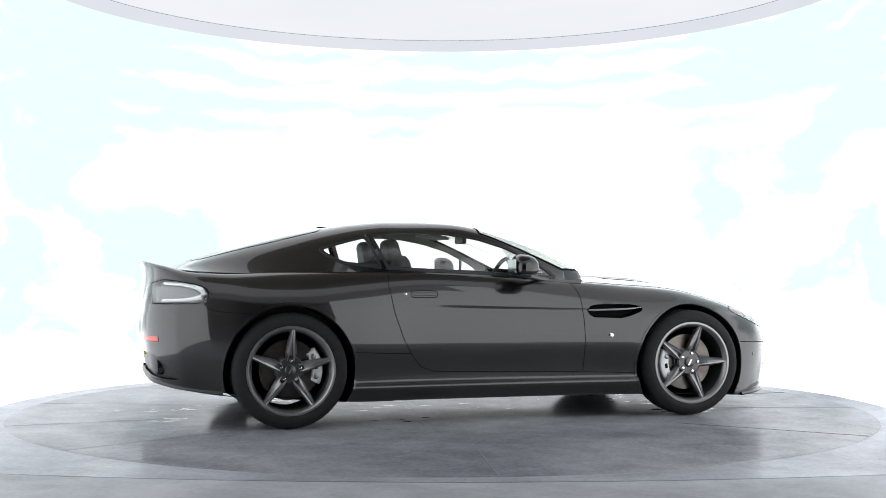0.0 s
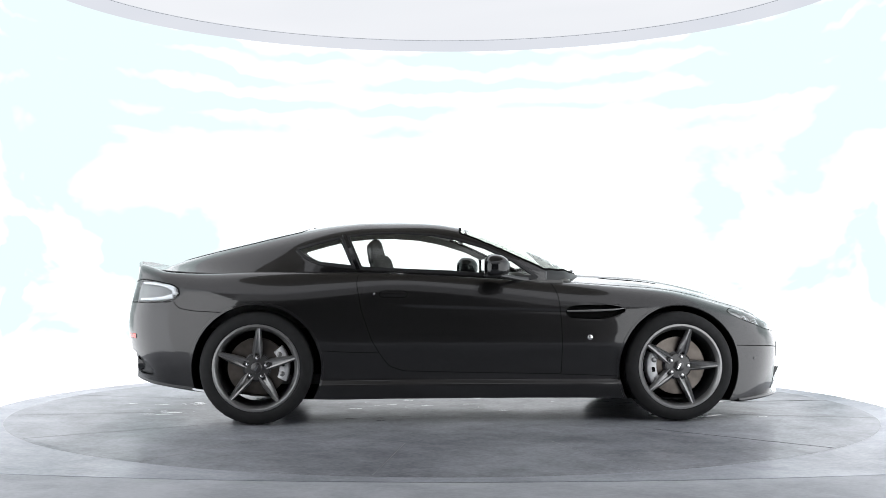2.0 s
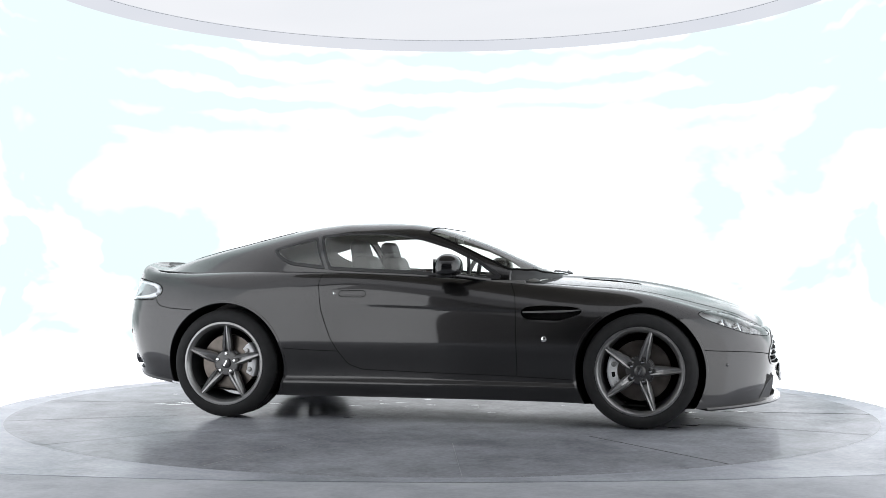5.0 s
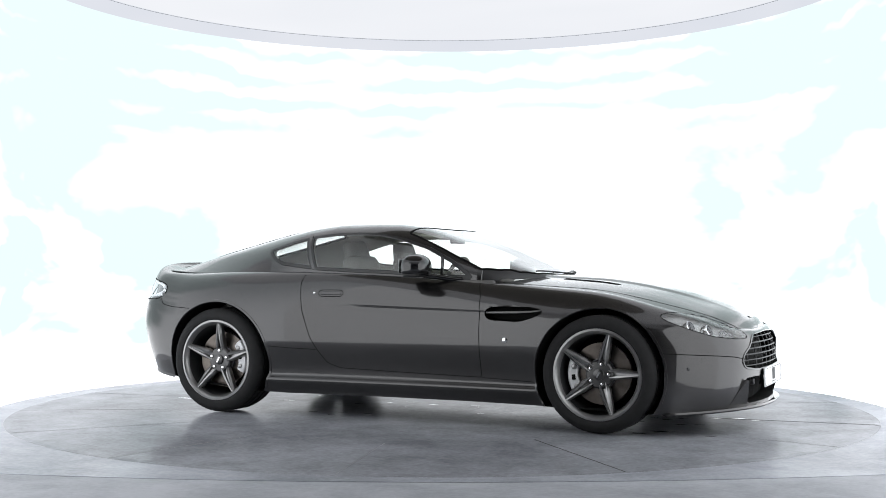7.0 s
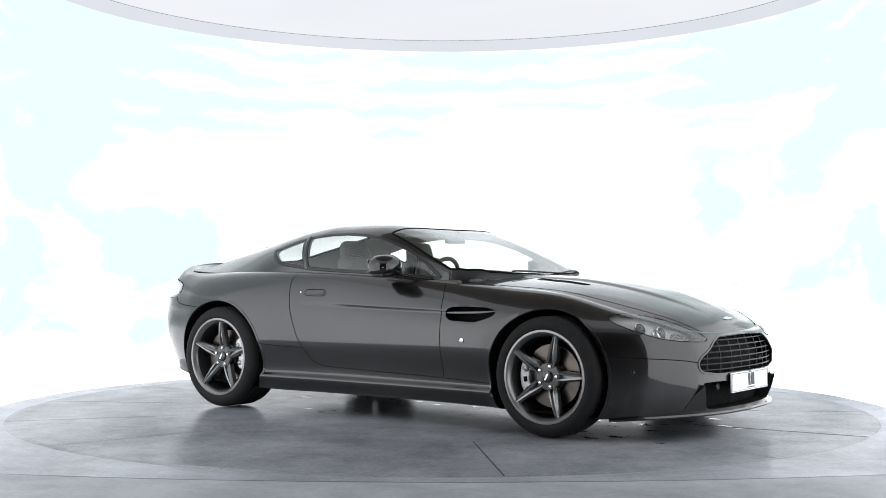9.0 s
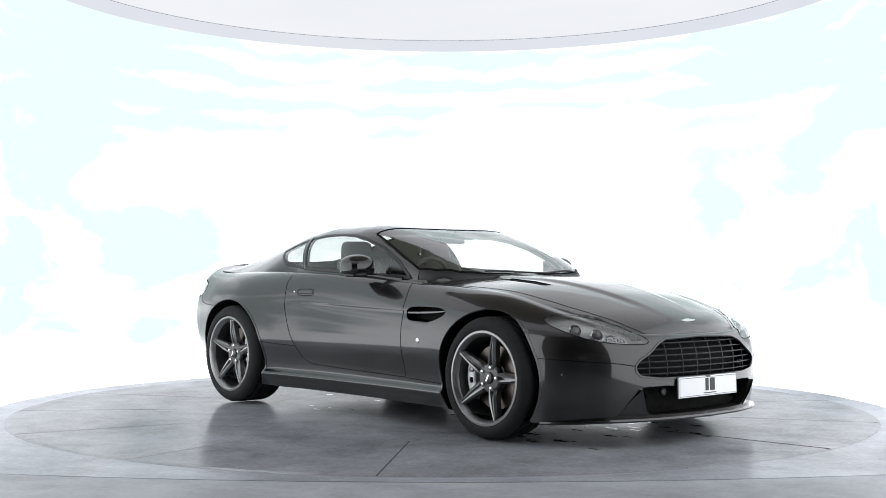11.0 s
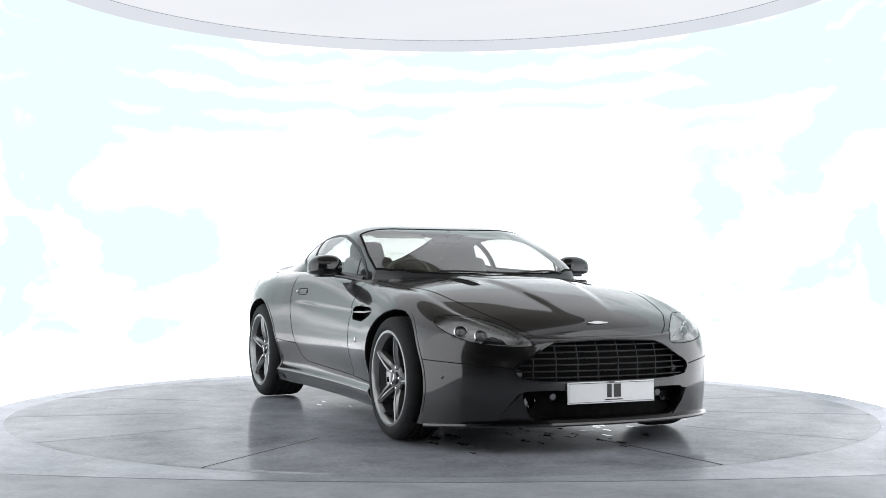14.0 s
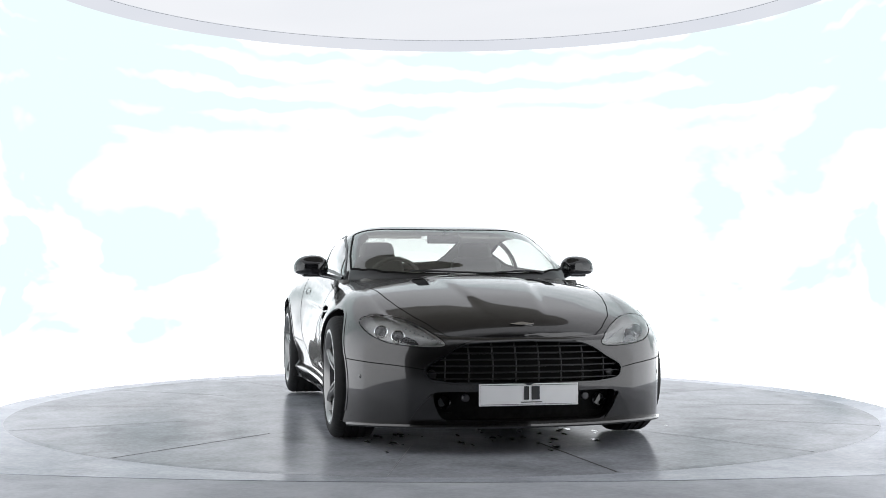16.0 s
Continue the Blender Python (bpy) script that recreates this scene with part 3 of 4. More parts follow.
def clean_sheet(name, V, F, mat, parent, label="", thick=0.0):
    """As sheet(), for quads that may have shrunk to triangles."""
    used = np.unique(F)
    back = np.zeros(len(V), int)
    back[used] = np.arange(len(used))
    faces = []
    for f in back[F].tolist():
        g = [a for i, a in enumerate(f) if a != f[i - 1]]
        if len(g) > 2:
            faces.append(g)
    ob = new(name, mesh_from(name, V[used], faces, mat))
    if thick:
        md = ob.modifiers.new("thickness", "SOLIDIFY")
        md.thickness, md.offset = thick, -1.0
    if label:
        ob["label"] = label
    return under(ob, parent)


# greenhouse: from the windscreen's foot over the roof to the tail
GH_X = [0.80, 0.785, 0.74, 0.62, 0.46, 0.20, -0.10, -0.50, -0.90, -1.20, -1.50, -1.80, -1.95]
BELT_Y = spline(GH_X, [0.0, 0.22, 0.40, 0.630, 0.716, 0.724, 0.726, 0.720, 0.694, 0.668, 0.630, 0.57, 0.50])
BELT_Z = spline(GH_X, [0.896, 0.892, 0.886, 0.874, 0.862, 0.876, 0.890, 0.908, 0.918, 0.915, 0.912, 0.925, 0.94])
HAUNCH_Y = spline([0.80, 0.0, -0.50, -0.90, -1.30, -1.65, -1.87, -1.95], [0.70, 0.755, 0.772, 0.757, 0.728, 0.690, 0.640, 0.57])
ROOF_Z = spline([0.80, 0.74, 0.55, 0.36, 0.16, -0.03, -0.22, -0.42, -0.61, -0.80, -1.03, -1.19, -1.38, -1.57, -1.76, -1.86, -1.95],
                [0.898, 0.920, 1.006, 1.090, 1.160, 1.214, 1.242, 1.250, 1.249, 1.235, 1.200, 1.167, 1.121, 1.072, 1.014, 0.978, 0.945])


def roof_arrays():
    xs = np.concatenate([np.linspace(0.80, 0.74, 14), np.linspace(0.73, -1.95, 236)])
    na = 88
    rows = []
    for j in range(na + 1):
        a = radians(60) * j / 44 if j <= 44 else math.acos(max(0.0, 0.5 * (1 - (j - 44) / (na - 44)) ** 3))
        lean = 0.11 * step01(-xs, 0.85, 1.45)
        y = BELT_Y(xs) * (abs(math.cos(a)) ** (0.285 + 0.135 * step01(-xs, 0.0, 0.55) + 0.15 * step01(-xs, 0.55, 1.25)) - lean * math.sin(a) * math.cos(a))
        z = BELT_Z(xs) + (ROOF_Z(xs) - BELT_Z(xs)) * math.sin(a) ** 1.0
        flare = step01(-xs, 0.78, 1.20) * np.maximum(HAUNCH_Y(xs) - BELT_Y(xs), 0)   # the pillar's foot flows into the haunch
        y = y + flare * max(0.0, 1 - math.sin(a) / 0.62) ** 2.2
        if j == na:
            y = y * 0
        rows.append(np.stack([xs, y, z], 1))
    V = np.stack(rows, 1).reshape(-1, 3)
    idx = np.arange(len(V)).reshape(len(xs), na + 1)
    F = np.stack([idx[:-1, :-1], idx[1:, :-1], idx[1:, 1:], idx[:-1, 1:]], 2).reshape(-1, 4)
    n = len(V)
    return weld(np.vstack([V * [1, -1, 1], V]), np.vstack([F[:, ::-1], F + n]))


def arc_poly(c, r, a0=0, a1=360, n=90):
    a = np.radians(np.linspace(a0, a1, n, endpoint=False))
    return np.stack([c[0] + r * np.cos(a), c[1] + r * np.sin(a)], 1)


# outlines on the car
DLO_DOOR = [(-0.757, 1.150), (-0.59, 1.168), (-0.41, 1.172), (-0.23, 1.162), (-0.06, 1.131), (0.12, 1.076), (0.30, 0.990), (0.44, 0.888), (0.12, 0.905), (-0.12, 0.922), (-0.40, 0.932), (-0.674, 0.946)]
DLO_REAR = [(-1.080, 1.064), (-0.90, 1.116), (-0.788, 1.143), (-0.704, 0.950), (-0.94, 0.978), (-1.02, 1.015)]
SCREEN_PLAN = [(-0.005, 0.0), (-0.01, 0.25), (-0.035, 0.54), (-0.045, 0.600), (0.10, 0.630), (0.30, 0.668), (0.49, 0.690), (0.58, 0.632), (0.675, 0.515), (0.74, 0.345), (0.775, 0.0)]
REAR_PLAN = [(-1.00, 0.0), (-1.01, 0.26), (-1.05, 0.370), (-1.30, 0.375), (-1.60, 0.36), (-1.76, 0.33), (-1.81, 0.20), (-1.82, 0.0)]
GRILLE = [(0.0, 0.577), (0.30, 0.568), (0.37, 0.540), (0.43, 0.497), (0.508, 0.458), (0.528, 0.420), (0.50, 0.378), (0.37, 0.362), (0.0, 0.360)]
INTAKE = [(0.0, 0.318), (0.38, 0.322), (0.485, 0.318), (0.474, 0.26), (0.452, 0.20), (0.405, 0.168), (0.0, 0.166)]
VALANCE = [(0.0, 0.450), (0.45, 0.452), (0.64, 0.438), (0.735, 0.385), (0.760, 0.325), (0.745, 0.292), (0.0, 0.298)]
HEADLAMP = [(0.804, 0.664), (0.785, 0.684), (0.742, 0.696), (0.662, 0.695), (0.584, 0.677), (0.514, 0.644), (0.455, 0.603), (0.412, 0.566), (0.422, 0.546), (0.50, 0.543), (0.60, 0.549), (0.70, 0.564), (0.768, 0.598), (0.800, 0.636)]
BONNET_VENT = [(0.90, 0.305), (0.91, 0.385), (1.10, 0.412), (1.27, 0.405), (1.285, 0.345), (1.10, 0.325)]
VENT = [(0.585, 0.682), (0.615, 0.716), (0.70, 0.722), (0.89, 0.720), (0.965, 0.702), (0.955, 0.676), (0.89, 0.651), (0.82, 0.632), (0.63, 0.638), (0.60, 0.655)]
TAILLAMP = [(-1.765, 0.790), (-1.775, 0.825), (-1.82, 0.848), (-1.95, 0.872), (-2.03, 0.880), (-2.10, 0.84), (-2.10, 0.735), (-1.95, 0.738), (-1.82, 0.742), (-1.785, 0.760)]


def both(half):
    """A whole outline from its half on y > 0."""
    h = np.asarray(half, float)
    k = (h[:, 0] > 1e-6)
    return smooth_loop(np.vstack([h, (h * [-1, 1])[k][::-1]]), 0.01)


def both_plan(half):
    h = np.asarray(half, float)
    k = (h[:, 1] > 1e-6)
    return smooth_loop(np.vstack([h, (h * [1, -1])[k][::-1]]), 0.01, rounds=2)


class Skin:
    """The finished outer skin, to lay trims and seams on."""

    def __init__(self, V, F):
        self.tree = BVHTree.FromPolygons([tuple(v) for v in V.tolist()], [[a for i, a in enumerate(f) if a != f[i - 1]] for f in F.tolist()])

    def side(self, x, z, sign=-1):
        p, n, _, _ = self.tree.ray_cast(Vector((x, 3.0 * sign, z)), Vector((0, -sign, 0)))
        return (p, n if n.y * sign > 0 else -n) if p else (None, None)

    def front(self, y, z):
        p, n, _, _ = self.tree.ray_cast(Vector((4, y, z)), Vector((-1, 0, 0)))
        return (p, n if n.x > 0 else -n) if p else (None, None)

    def above(self, x, y):
        p, n, _, _ = self.tree.ray_cast(Vector((x, y, 3)), Vector((0, 0, -1)))
        return (p, n if n.z > 0 else -n) if p else (None, None)


def ribbon(name, found, width, mat, parent, label="", lift=0.0012, closed=False):
    """A thin strip laid on the skin along points with normals."""
    found = [(p, n) for p, n in found if p is not None]
    k = len(found)
    calm = []
    for i in range(k):
        near = [found[j % k][1] if closed else found[min(max(j, 0), k - 1)][1] for j in range(i - 4, i + 5)]
        calm.append((found[i][0], sum(near, Vector()).normalized()))
    found = calm
    bm = bmesh.new()
    rows = []
    m = len(found)
    for i, (p, n) in enumerate(found):
        a = found[(i + 1) % m][0] if closed or i < m - 1 else p
        b = found[i - 1][0] if closed or i > 0 else p
        t = (a - b).normalized()
        w = n.cross(t).normalized()
        rows.append([bm.verts.new(p + n * l + w * (k * width / 2)) for k, l in ((-1, -0.002), (-0.7, lift), (0.7, lift), (1, -0.002))])
    for i in range(m if closed else m - 1):
        a, b = rows[i], rows[(i + 1) % m]
        for k in range(3):
            bm.faces.new((a[k], a[k + 1], b[k + 1], b[k]))
    return part(name, bm, mat, parent, label)


def build_car():
    car = new("sports_car")
    tagged(car, "dark grey metallic two-door coupe standing on the turntable", "car")
    V, F = shell_arrays()
    full = Skin(V, F)
    VR, FR = roof_arrays()
    roof_skin = Skin(VR, FR)

    # wheel arches, one on each corner
    arch_parts = []
    for c, r in ((FRONT, 0.380), (REAR, 0.388)):
        for sign in (-1, 1):
            F, f_in = cut(V, F, (0, 2), arc_poly(c, r), lambda m, s=sign: m[:, 1] * s > 0.62)
            arch_parts.append((f_in, sign))
    for c, r, a0, a1 in ((FRONT, 0.380, -22, 208), (REAR, 0.388, -24, 201)):
        for sign in (-1, 1):
            arc = [full.side(c[0] + (r + 0.007) * math.cos(a), c[1] + (r + 0.007) * math.sin(a), sign) for a in np.radians(np.linspace(a0, a1, 110))]
            ribbon("arch_lip", arc, 0.018, PAINT, car, "painted lip around the wheel arch", 0.003)
    # cabin left open under the greenhouse
    mid = V[F].mean(1)
    hole = (np.abs(mid[:, 1]) < BELT_Y(mid[:, 0]) - 0.03) & (mid[:, 0] < 0.60) & (mid[:, 0] > -1.75) & (mid[:, 2] > 0.8)
    F = F[~hole]
    F, grille_in = cut(V, F, (1, 2), both(GRILLE), lambda m: m[:, 0] > 1.7)
    F, intake_in = cut(V, F, (1, 2), both(INTAKE), lambda m: m[:, 0] > 1.7)
    F, valance_in = cut(V, F, (1, 2), both(VALANCE), lambda m: m[:, 0] < -1.6)
    lamps, vents, tails, slots = [], [], [], []
    for sign in (-1, 1):
        F, f_in = cut(V, F, (1, 2), smooth_loop(np.asarray(HEADLAMP) * [sign, 1], 0.01), lambda m: m[:, 0] > 1.4)
        lamps.append((f_in, sign))
        F, f_in = cut(V, F, (0, 2), smooth_loop(VENT, 0.01), lambda m, s=sign: m[:, 1] * s > 0.6)
        vents.append((f_in, sign))
        F, f_in = cut(V, F, (0, 1), smooth_loop(np.asarray(BONNET_VENT) * [1, sign], 0.008), lambda m: (m[:, 2] > 0.75) & (m[:, 0] > 0.6))
        slots.append(f_in)
        F, f_in = cut(V, F, (0, 2), smooth_loop(TAILLAMP, 0.01), lambda m, s=sign: m[:, 1] * s > 0.35)
        tails.append((f_in, sign))
    clean_sheet("body_shell", V, F, PAINT, car, "dark grey metallic painted body panels")

    for f_in, sign in arch_parts:
        v, f = pocket(V, f_in, (0, -0.014 * sign, 0), False)
        sheet("arch_return", v, f, PAINT, car)
        v, f = pocket(V + np.array([0, -0.013 * sign, 0]), f_in, (0, -0.35 * sign, 0))
        sheet("wheel_arch_liner", v, f, LINER, car, "black felt wheel arch liner")
    v, f = pocket(V, grille_in, (-0.10, 0, 0))
    grille_box = sheet("grille_opening", v, f, GAP, car, "black recess behind the grille bars")
    v, f = pocket(V, intake_in, (-0.10, 0, 0))
    sheet("lower_intake", v, f, LINER, car, "black lower air intake")
    v, f = pocket(V, valance_in, (0.025, 0, 0))
    sheet("rear_diffuser", v, f, BLACK, car, "black lower rear diffuser panel")
    for f_in, sign in lamps:
        v, f = pocket(V, f_in, (-0.085, 0, -0.004), True, 0.08)
        lamp = sheet("headlamp", v, f, LAMP_DARK, car, "clear-lensed headlamp with twin projectors")
        clean_sheet("lens", V, f_in, LENS, lamp, "clear lamp cover").visible_shadow = False
        for y, z, r in ((0.725, 0.643, 0.037), (0.645, 0.622, 0.036)):
            p, n = full.front(sign * y, z)
            if p is None:
                continue
            m = Matrix.Translation(p - n * 0.046) @ Vector((0, 1, 0)).rotation_difference((n * 0.7 + Vector((0.7, 0, 0))).normalized()).to_matrix().to_4x4()
            part("projector", lathe([(r, -0.02), (r, 0.012), (r * 0.86, 0.016), (r * 0.80, 0.006)], 32, m=m), CHROME, lamp, "chrome projector ring")
            part("bulb_lens", lathe([(r * 0.80, 0.004), (r * 0.62, 0.016), (r * 0.3, 0.023), (0.0, 0.025)], 32, m=m), ALLOY_DARK, lamp, "dark projector glass")
        pad = bmesh.new()
        quad = [full.front(sign * y, z) for y, z in ((0.66, 0.562), (0.63, 0.590), (0.60, 0.598), (0.56, 0.580), (0.545, 0.556))]
        pad.faces.new([pad.verts.new(p - n * 0.006) for p, n in quad])
        part("lamp_mask", pad, GLOSS_BLACK, lamp, "black mask at the lower edge")
        loop = [full.front(y, z) for y, z in smooth_loop(np.asarray(HEADLAMP) * [sign, 1], 0.010)]
        ribbon("lamp_gap", loop, 0.006, GAP, lamp, "", 0.001, True)
        row = []
        for k in np.linspace(0, 1, 9):
            y, z = 0.59 - 0.15 * k, 0.640 - 0.066 * k
            p, n = full.front(sign * y, z)
            row.append(p - n * 0.012)
        for p in row:
            dot = bmesh.new()
            bmesh.ops.create_uvsphere(dot, u_segments=10, v_segments=8, radius=0.0042, matrix=Matrix.Translation(p))
            part("led", dot, REFLECTOR, lamp)
    for f_in, sign in vents:
        v, f = pocket(V, f_in, (-0.012, -0.075 * sign, 0))
        vent = sheet("side_vent", v, f, GAP, car, "black side vent behind the front wheel")
        bar = [full.side(x, z, sign)[0] for x, z in ((0.60, 0.683), (0.70, 0.685), (0.80, 0.688), (0.88, 0.692), (0.955, 0.700))]
        part("strake", tube([p + Vector((0, -0.004 * sign, 0)) for p in bar], [0.006, 0.007, 0.007, 0.006, 0.003]), ALLOY, vent, "satin metal strake")
    for f_in in slots:
        v, f = pocket(V, f_in, (0, 0, -0.004))
        sheet("bonnet_vent", v, f, LINER, car, "black slot in the bonnet")
    for f_in, sign in tails:
        v, f = pocket(V, f_in, (0.03, -0.03 * sign, 0))
        lamp = sheet("tail_lamp", v, f, TAIL_BED, car, "clear wraparound tail lamp with a white light guide")
        clean_sheet("lens", V, f_in, LENS, lamp, "clear lamp cover").visible_shadow = False
        hook = [full.side(x, z, sign)[0] for x, z in ((-2.02, 0.855), (-1.93, 0.850), (-1.86, 0.838), (-1.815, 0.818), (-1.805, 0.795), (-1.82, 0.775), (-1.88, 0.762), (-1.95, 0.757), (-2.03, 0.755))]
        hook = [p + Vector((0.012, -0.018 * sign, 0)) for p in hook if p is not None]
        part("light_guide", tube(hook, [0.009, 0.010, 0.013, 0.018, 0.020, 0.018, 0.013, 0.010, 0.009][:len(hook)]), WHITE_LENS, lamp, "white hook-shaped light guide")
        loop = [full.side(x, z, sign) for x, z in smooth_loop(TAILLAMP, 0.010) if x > -2.085]
        ribbon("lamp_gap", loop, 0.008, GAP, lamp, "", 0.001, True)

    # greenhouse
    cuts = []
    for sign in (-1, 1):
        FR, f_in = cut(VR, FR, (0, 2), smooth_loop(DLO_DOOR, 0.01, rounds=1), lambda m, s=sign: m[:, 1] * s > 0.3)
        cuts.append(("door_window", f_in, GLASS))
        FR, f_in = cut(VR, FR, (0, 2), smooth_loop(DLO_REAR, 0.01, rounds=2), lambda m, s=sign: m[:, 1] * s > 0.3)
        cuts.append(("quarter_window", f_in, GLASS))
    FR, f_in = cut(VR, FR, (0, 1), both_plan(SCREEN_PLAN), lambda m: m[:, 2] > 0.86)
    cuts.append(("windscreen", f_in, SCREEN))
    FR, f_in = cut(VR, FR, (0, 1), both_plan(REAR_PLAN), lambda m: m[:, 2] > 0.9)
    cuts.append(("rear_window", f_in, GLASS))
    front = VR[FR].mean(1)[:, 0] > 0.50
    clean_sheet("roof_shell", VR, FR[~front], PAINT, car, "dark grey painted roof and pillars", 0.006)
    clean_sheet("cowl_panel", VR, FR[front], BLACK, car, "black cowl panel under the windscreen")
    lin = FR[(VR[FR].mean(1)[:, 0] < 0.45)]
    clean_sheet("headlining", VR + (np.array([-0.35, 0, 0.9]) - VR) * 0.030, lin, LINING, car, "pale grey headlining and pillar trim")
    for name, f_in, mat in cuts:
        w = clean_sheet(name, VR, f_in, mat, car)
        w.visible_shadow = False
    # black window surrounds and seams
    for sign in (-1, 1):
        for poly, r in ((DLO_DOOR, 1), (DLO_REAR, 2)):
            loop = [roof_skin.side(x, z, sign) for x, z in smooth_loop(poly, 0.012, rounds=r)]
            ribbon("window_seal", loop, 0.026, BLACK, car, "satin black window surround", 0.004, True)
        post = [roof_skin.side(x, z, sign) for x, z in smooth_loop([(-0.776, 1.158), (-0.688, 0.940)], 0.012, False, 0)]
        ribbon("b_pillar_trim", post, 0.030, GLOSS_BLACK, car, "gloss black trim between the side windows", 0.005)
        quarter = [roof_skin.side(x, z, sign) for x, z in smooth_loop([(0.225, 1.030), (0.235, 0.99), (0.238, 0.896)], 0.012, False)]
        ribbon("quarter_light_bar", quarter, 0.022, GLOSS_BLACK, car, "black upright at the door's quarter light", 0.004)
    ribbon("screen_seal", [roof_skin.above(x, y) for x, y in both_plan(SCREEN_PLAN)], 0.017, GAP, car, "black windscreen seal", 0.003, True)
    ribbon("rear_seal", [roof_skin.above(x, y) for x, y in both_plan(REAR_PLAN)], 0.030, GLOSS_BLACK, car, "black rear window seal", 0.003, True)

    seams_and_trim(car, full, roof_skin)
    front_end(car, full)
    mirrors_and_wipers(car, full, roof_skin)
    interior(car)
    underbody(car)
    for sign in (-1, 1):
        build_wheel(car, "front_wheel", FRONT, sign, 0.338, 0.232, 0.802, 16 if sign < 0 else 50)
        build_wheel(car, "rear_wheel", REAR, sign, 0.341, 0.285, 0.793, 3 if sign < 0 else 20)
    return car


def seams_and_trim(car, skin, roof_skin):
    door = [(-0.688, 0.905), (-0.70, 0.856), (-0.67, 0.684), (-0.61, 0.513), (-0.56, 0.428), (-0.50, 0.349), (-0.41, 0.318), (0.0, 0.306), (0.565, 0.296), (0.565, 0.48), (0.56, 0.650), (0.548, 0.788), (0.515, 0.855)]
    for sign in (-1, 1):
        def lay(name, pts, width=0.006, mat=GAP, lift=0.001, s=sign, label=""):
            return ribbon(name, [skin.side(x, z, s) for x, z in smooth_loop(pts, 0.012, False)], width, mat, car, label, lift)
        lay("door_gap", door)
        lay("sill_gap", [(-0.925, 0.447), (-0.75, 0.437), (-0.565, 0.431)])
        lay("sill_gap", [(0.568, 0.294), (0.75, 0.289), (0.91, 0.282)])
        lay("bumper_gap", [(1.665, 0.470), (1.75, 0.466), (1.85, 0.462)])
        lay("rear_bumper_gap", [(-1.80, 0.744), (-1.77, 0.705), (-1.68, 0.689), (-1.58, 0.684), (-1.50, 0.679)])
        handle = ribbon("door_handle_gap", [skin.side(x, z, sign) for x, z in smooth_loop([(-0.55, 0.768), (-0.565, 0.788), (-0.55, 0.809), (-0.40, 0.809), (-0.385, 0.788), (-0.40, 0.768)], 0.008)], 0.006, GAP, car, "flush door handle outline", 0.001, True)
        flap = [skin.side(x, 0.789, sign) for x in np.linspace(-0.545, -0.405, 14)]
        ribbon("door_handle", flap, 0.026, PAINT, car, "flush painted door handle", 0.003)
        for name, (x, z), r, mat in (("key_button", (-0.592, 0.790), 0.008, CHROME), ("side_repeater", (0.735, 0.524), 0.016, CHROME), ("repeater_lens", (0.735, 0.524), 0.011, WHITE_LENS)):
            p, n = skin.side(x, z, sign)
            m = Matrix.Translation(p) @ Vector((0, 1, 0)).rotation_difference(n).to_matrix().to_4x4()
            part(name, lathe([(r, -0.003), (r, 0.002 if mat is CHROME else 0.004), (r * 0.7, 0.005), (0, 0.006)], 24, m=m), mat, car)
        p, n = skin.side(-2.0, 0.51, sign)
        if p is not None:
            strip = [skin.side(x, 0.530, sign) for x in np.linspace(-2.115, -2.045, 8)]
            ribbon("rear_reflector", strip, 0.034, RED, car, "red rear reflector", 0.003)
        # bonnet shut line
        line = [(0.55, 0.690), (0.85, 0.683), (1.18, 0.655), (1.45, 0.625), (1.62, 0.590), (1.80, 0.535), (1.94, 0.450), (2.005, 0.385)]
        ribbon("bonnet_gap", [skin.above(x, sign * y) for x, y in smooth_loop(line, 0.012, False)], 0.007, GAP, car, "", 0.001)
        # front splitter and rear valance along the lower edge
    s = np.linspace(0, 1.02, 60)
    edge = np.stack([glide(LOW_X, s), np.maximum(glide(LOW_Y, s), 0), glide(LOW_Z, s)], 1)
    edge = np.vstack([(edge * [1, -1, 1])[::-1], edge[1:]])
    bm = bmesh.new()
    rows = []
    for i, p in enumerate(edge):
        q = edge[min(i + 1, len(edge) - 1)] - edge[max(i - 1, 0)]
        n = Vector((q[1], -q[0], 0)).normalized()
        n = n if n.dot(Vector((p[0], p[1] * 0.3, 0))) > 0 else -n
        out = 0.036 * (1 - 0.8 * (abs(p[1]) / 0.89) ** 4)
        c = Vector(p)
        rows.append([bm.verts.new(v) for v in (c - n * 0.12 + Vector((0, 0, 0.002)), c + n * out + Vector((0, 0, 0.006)), c + n * (out + 0.004) + Vector((0, 0, -0.004)), c + n * out + Vector((0, 0, -0.012)), c - n * 0.12 + Vector((0, 0, -0.016)))])
    for a, b in zip(rows, rows[1:]):
        for k in range(5):
            bm.faces.new((a[k], a[(k + 1) % 5], b[(k + 1) % 5], b[k]))
    part("front_splitter", bm, PAINT, car, "thin splitter lip under the front bumper")
    rear = bmesh.new()
    s = np.linspace(4.42, KNOT[-1], 40)
    edge = np.stack([glide(LOW_X, s), np.maximum(glide(LOW_Y, s), 0), glide(LOW_Z, s)], 1)
    edge = np.vstack([edge, (edge * [1, -1, 1])[::-1][1:]])
    rows = [[rear.verts.new(Vector(p) + Vector(o)) for o in ((0, 0, 0.03), (-0.006, 0, 0.008), (-0.004, 0, -0.010), (0.10, 0, -0.03))] for p in edge]
    for a, b in zip(rows, rows[1:]):
        for k in range(3):
            rear.faces.new((a[k], a[k + 1], b[k + 1], b[k]))
    part("rear_valance", rear, BLACK, car, "black rear diffuser edge")
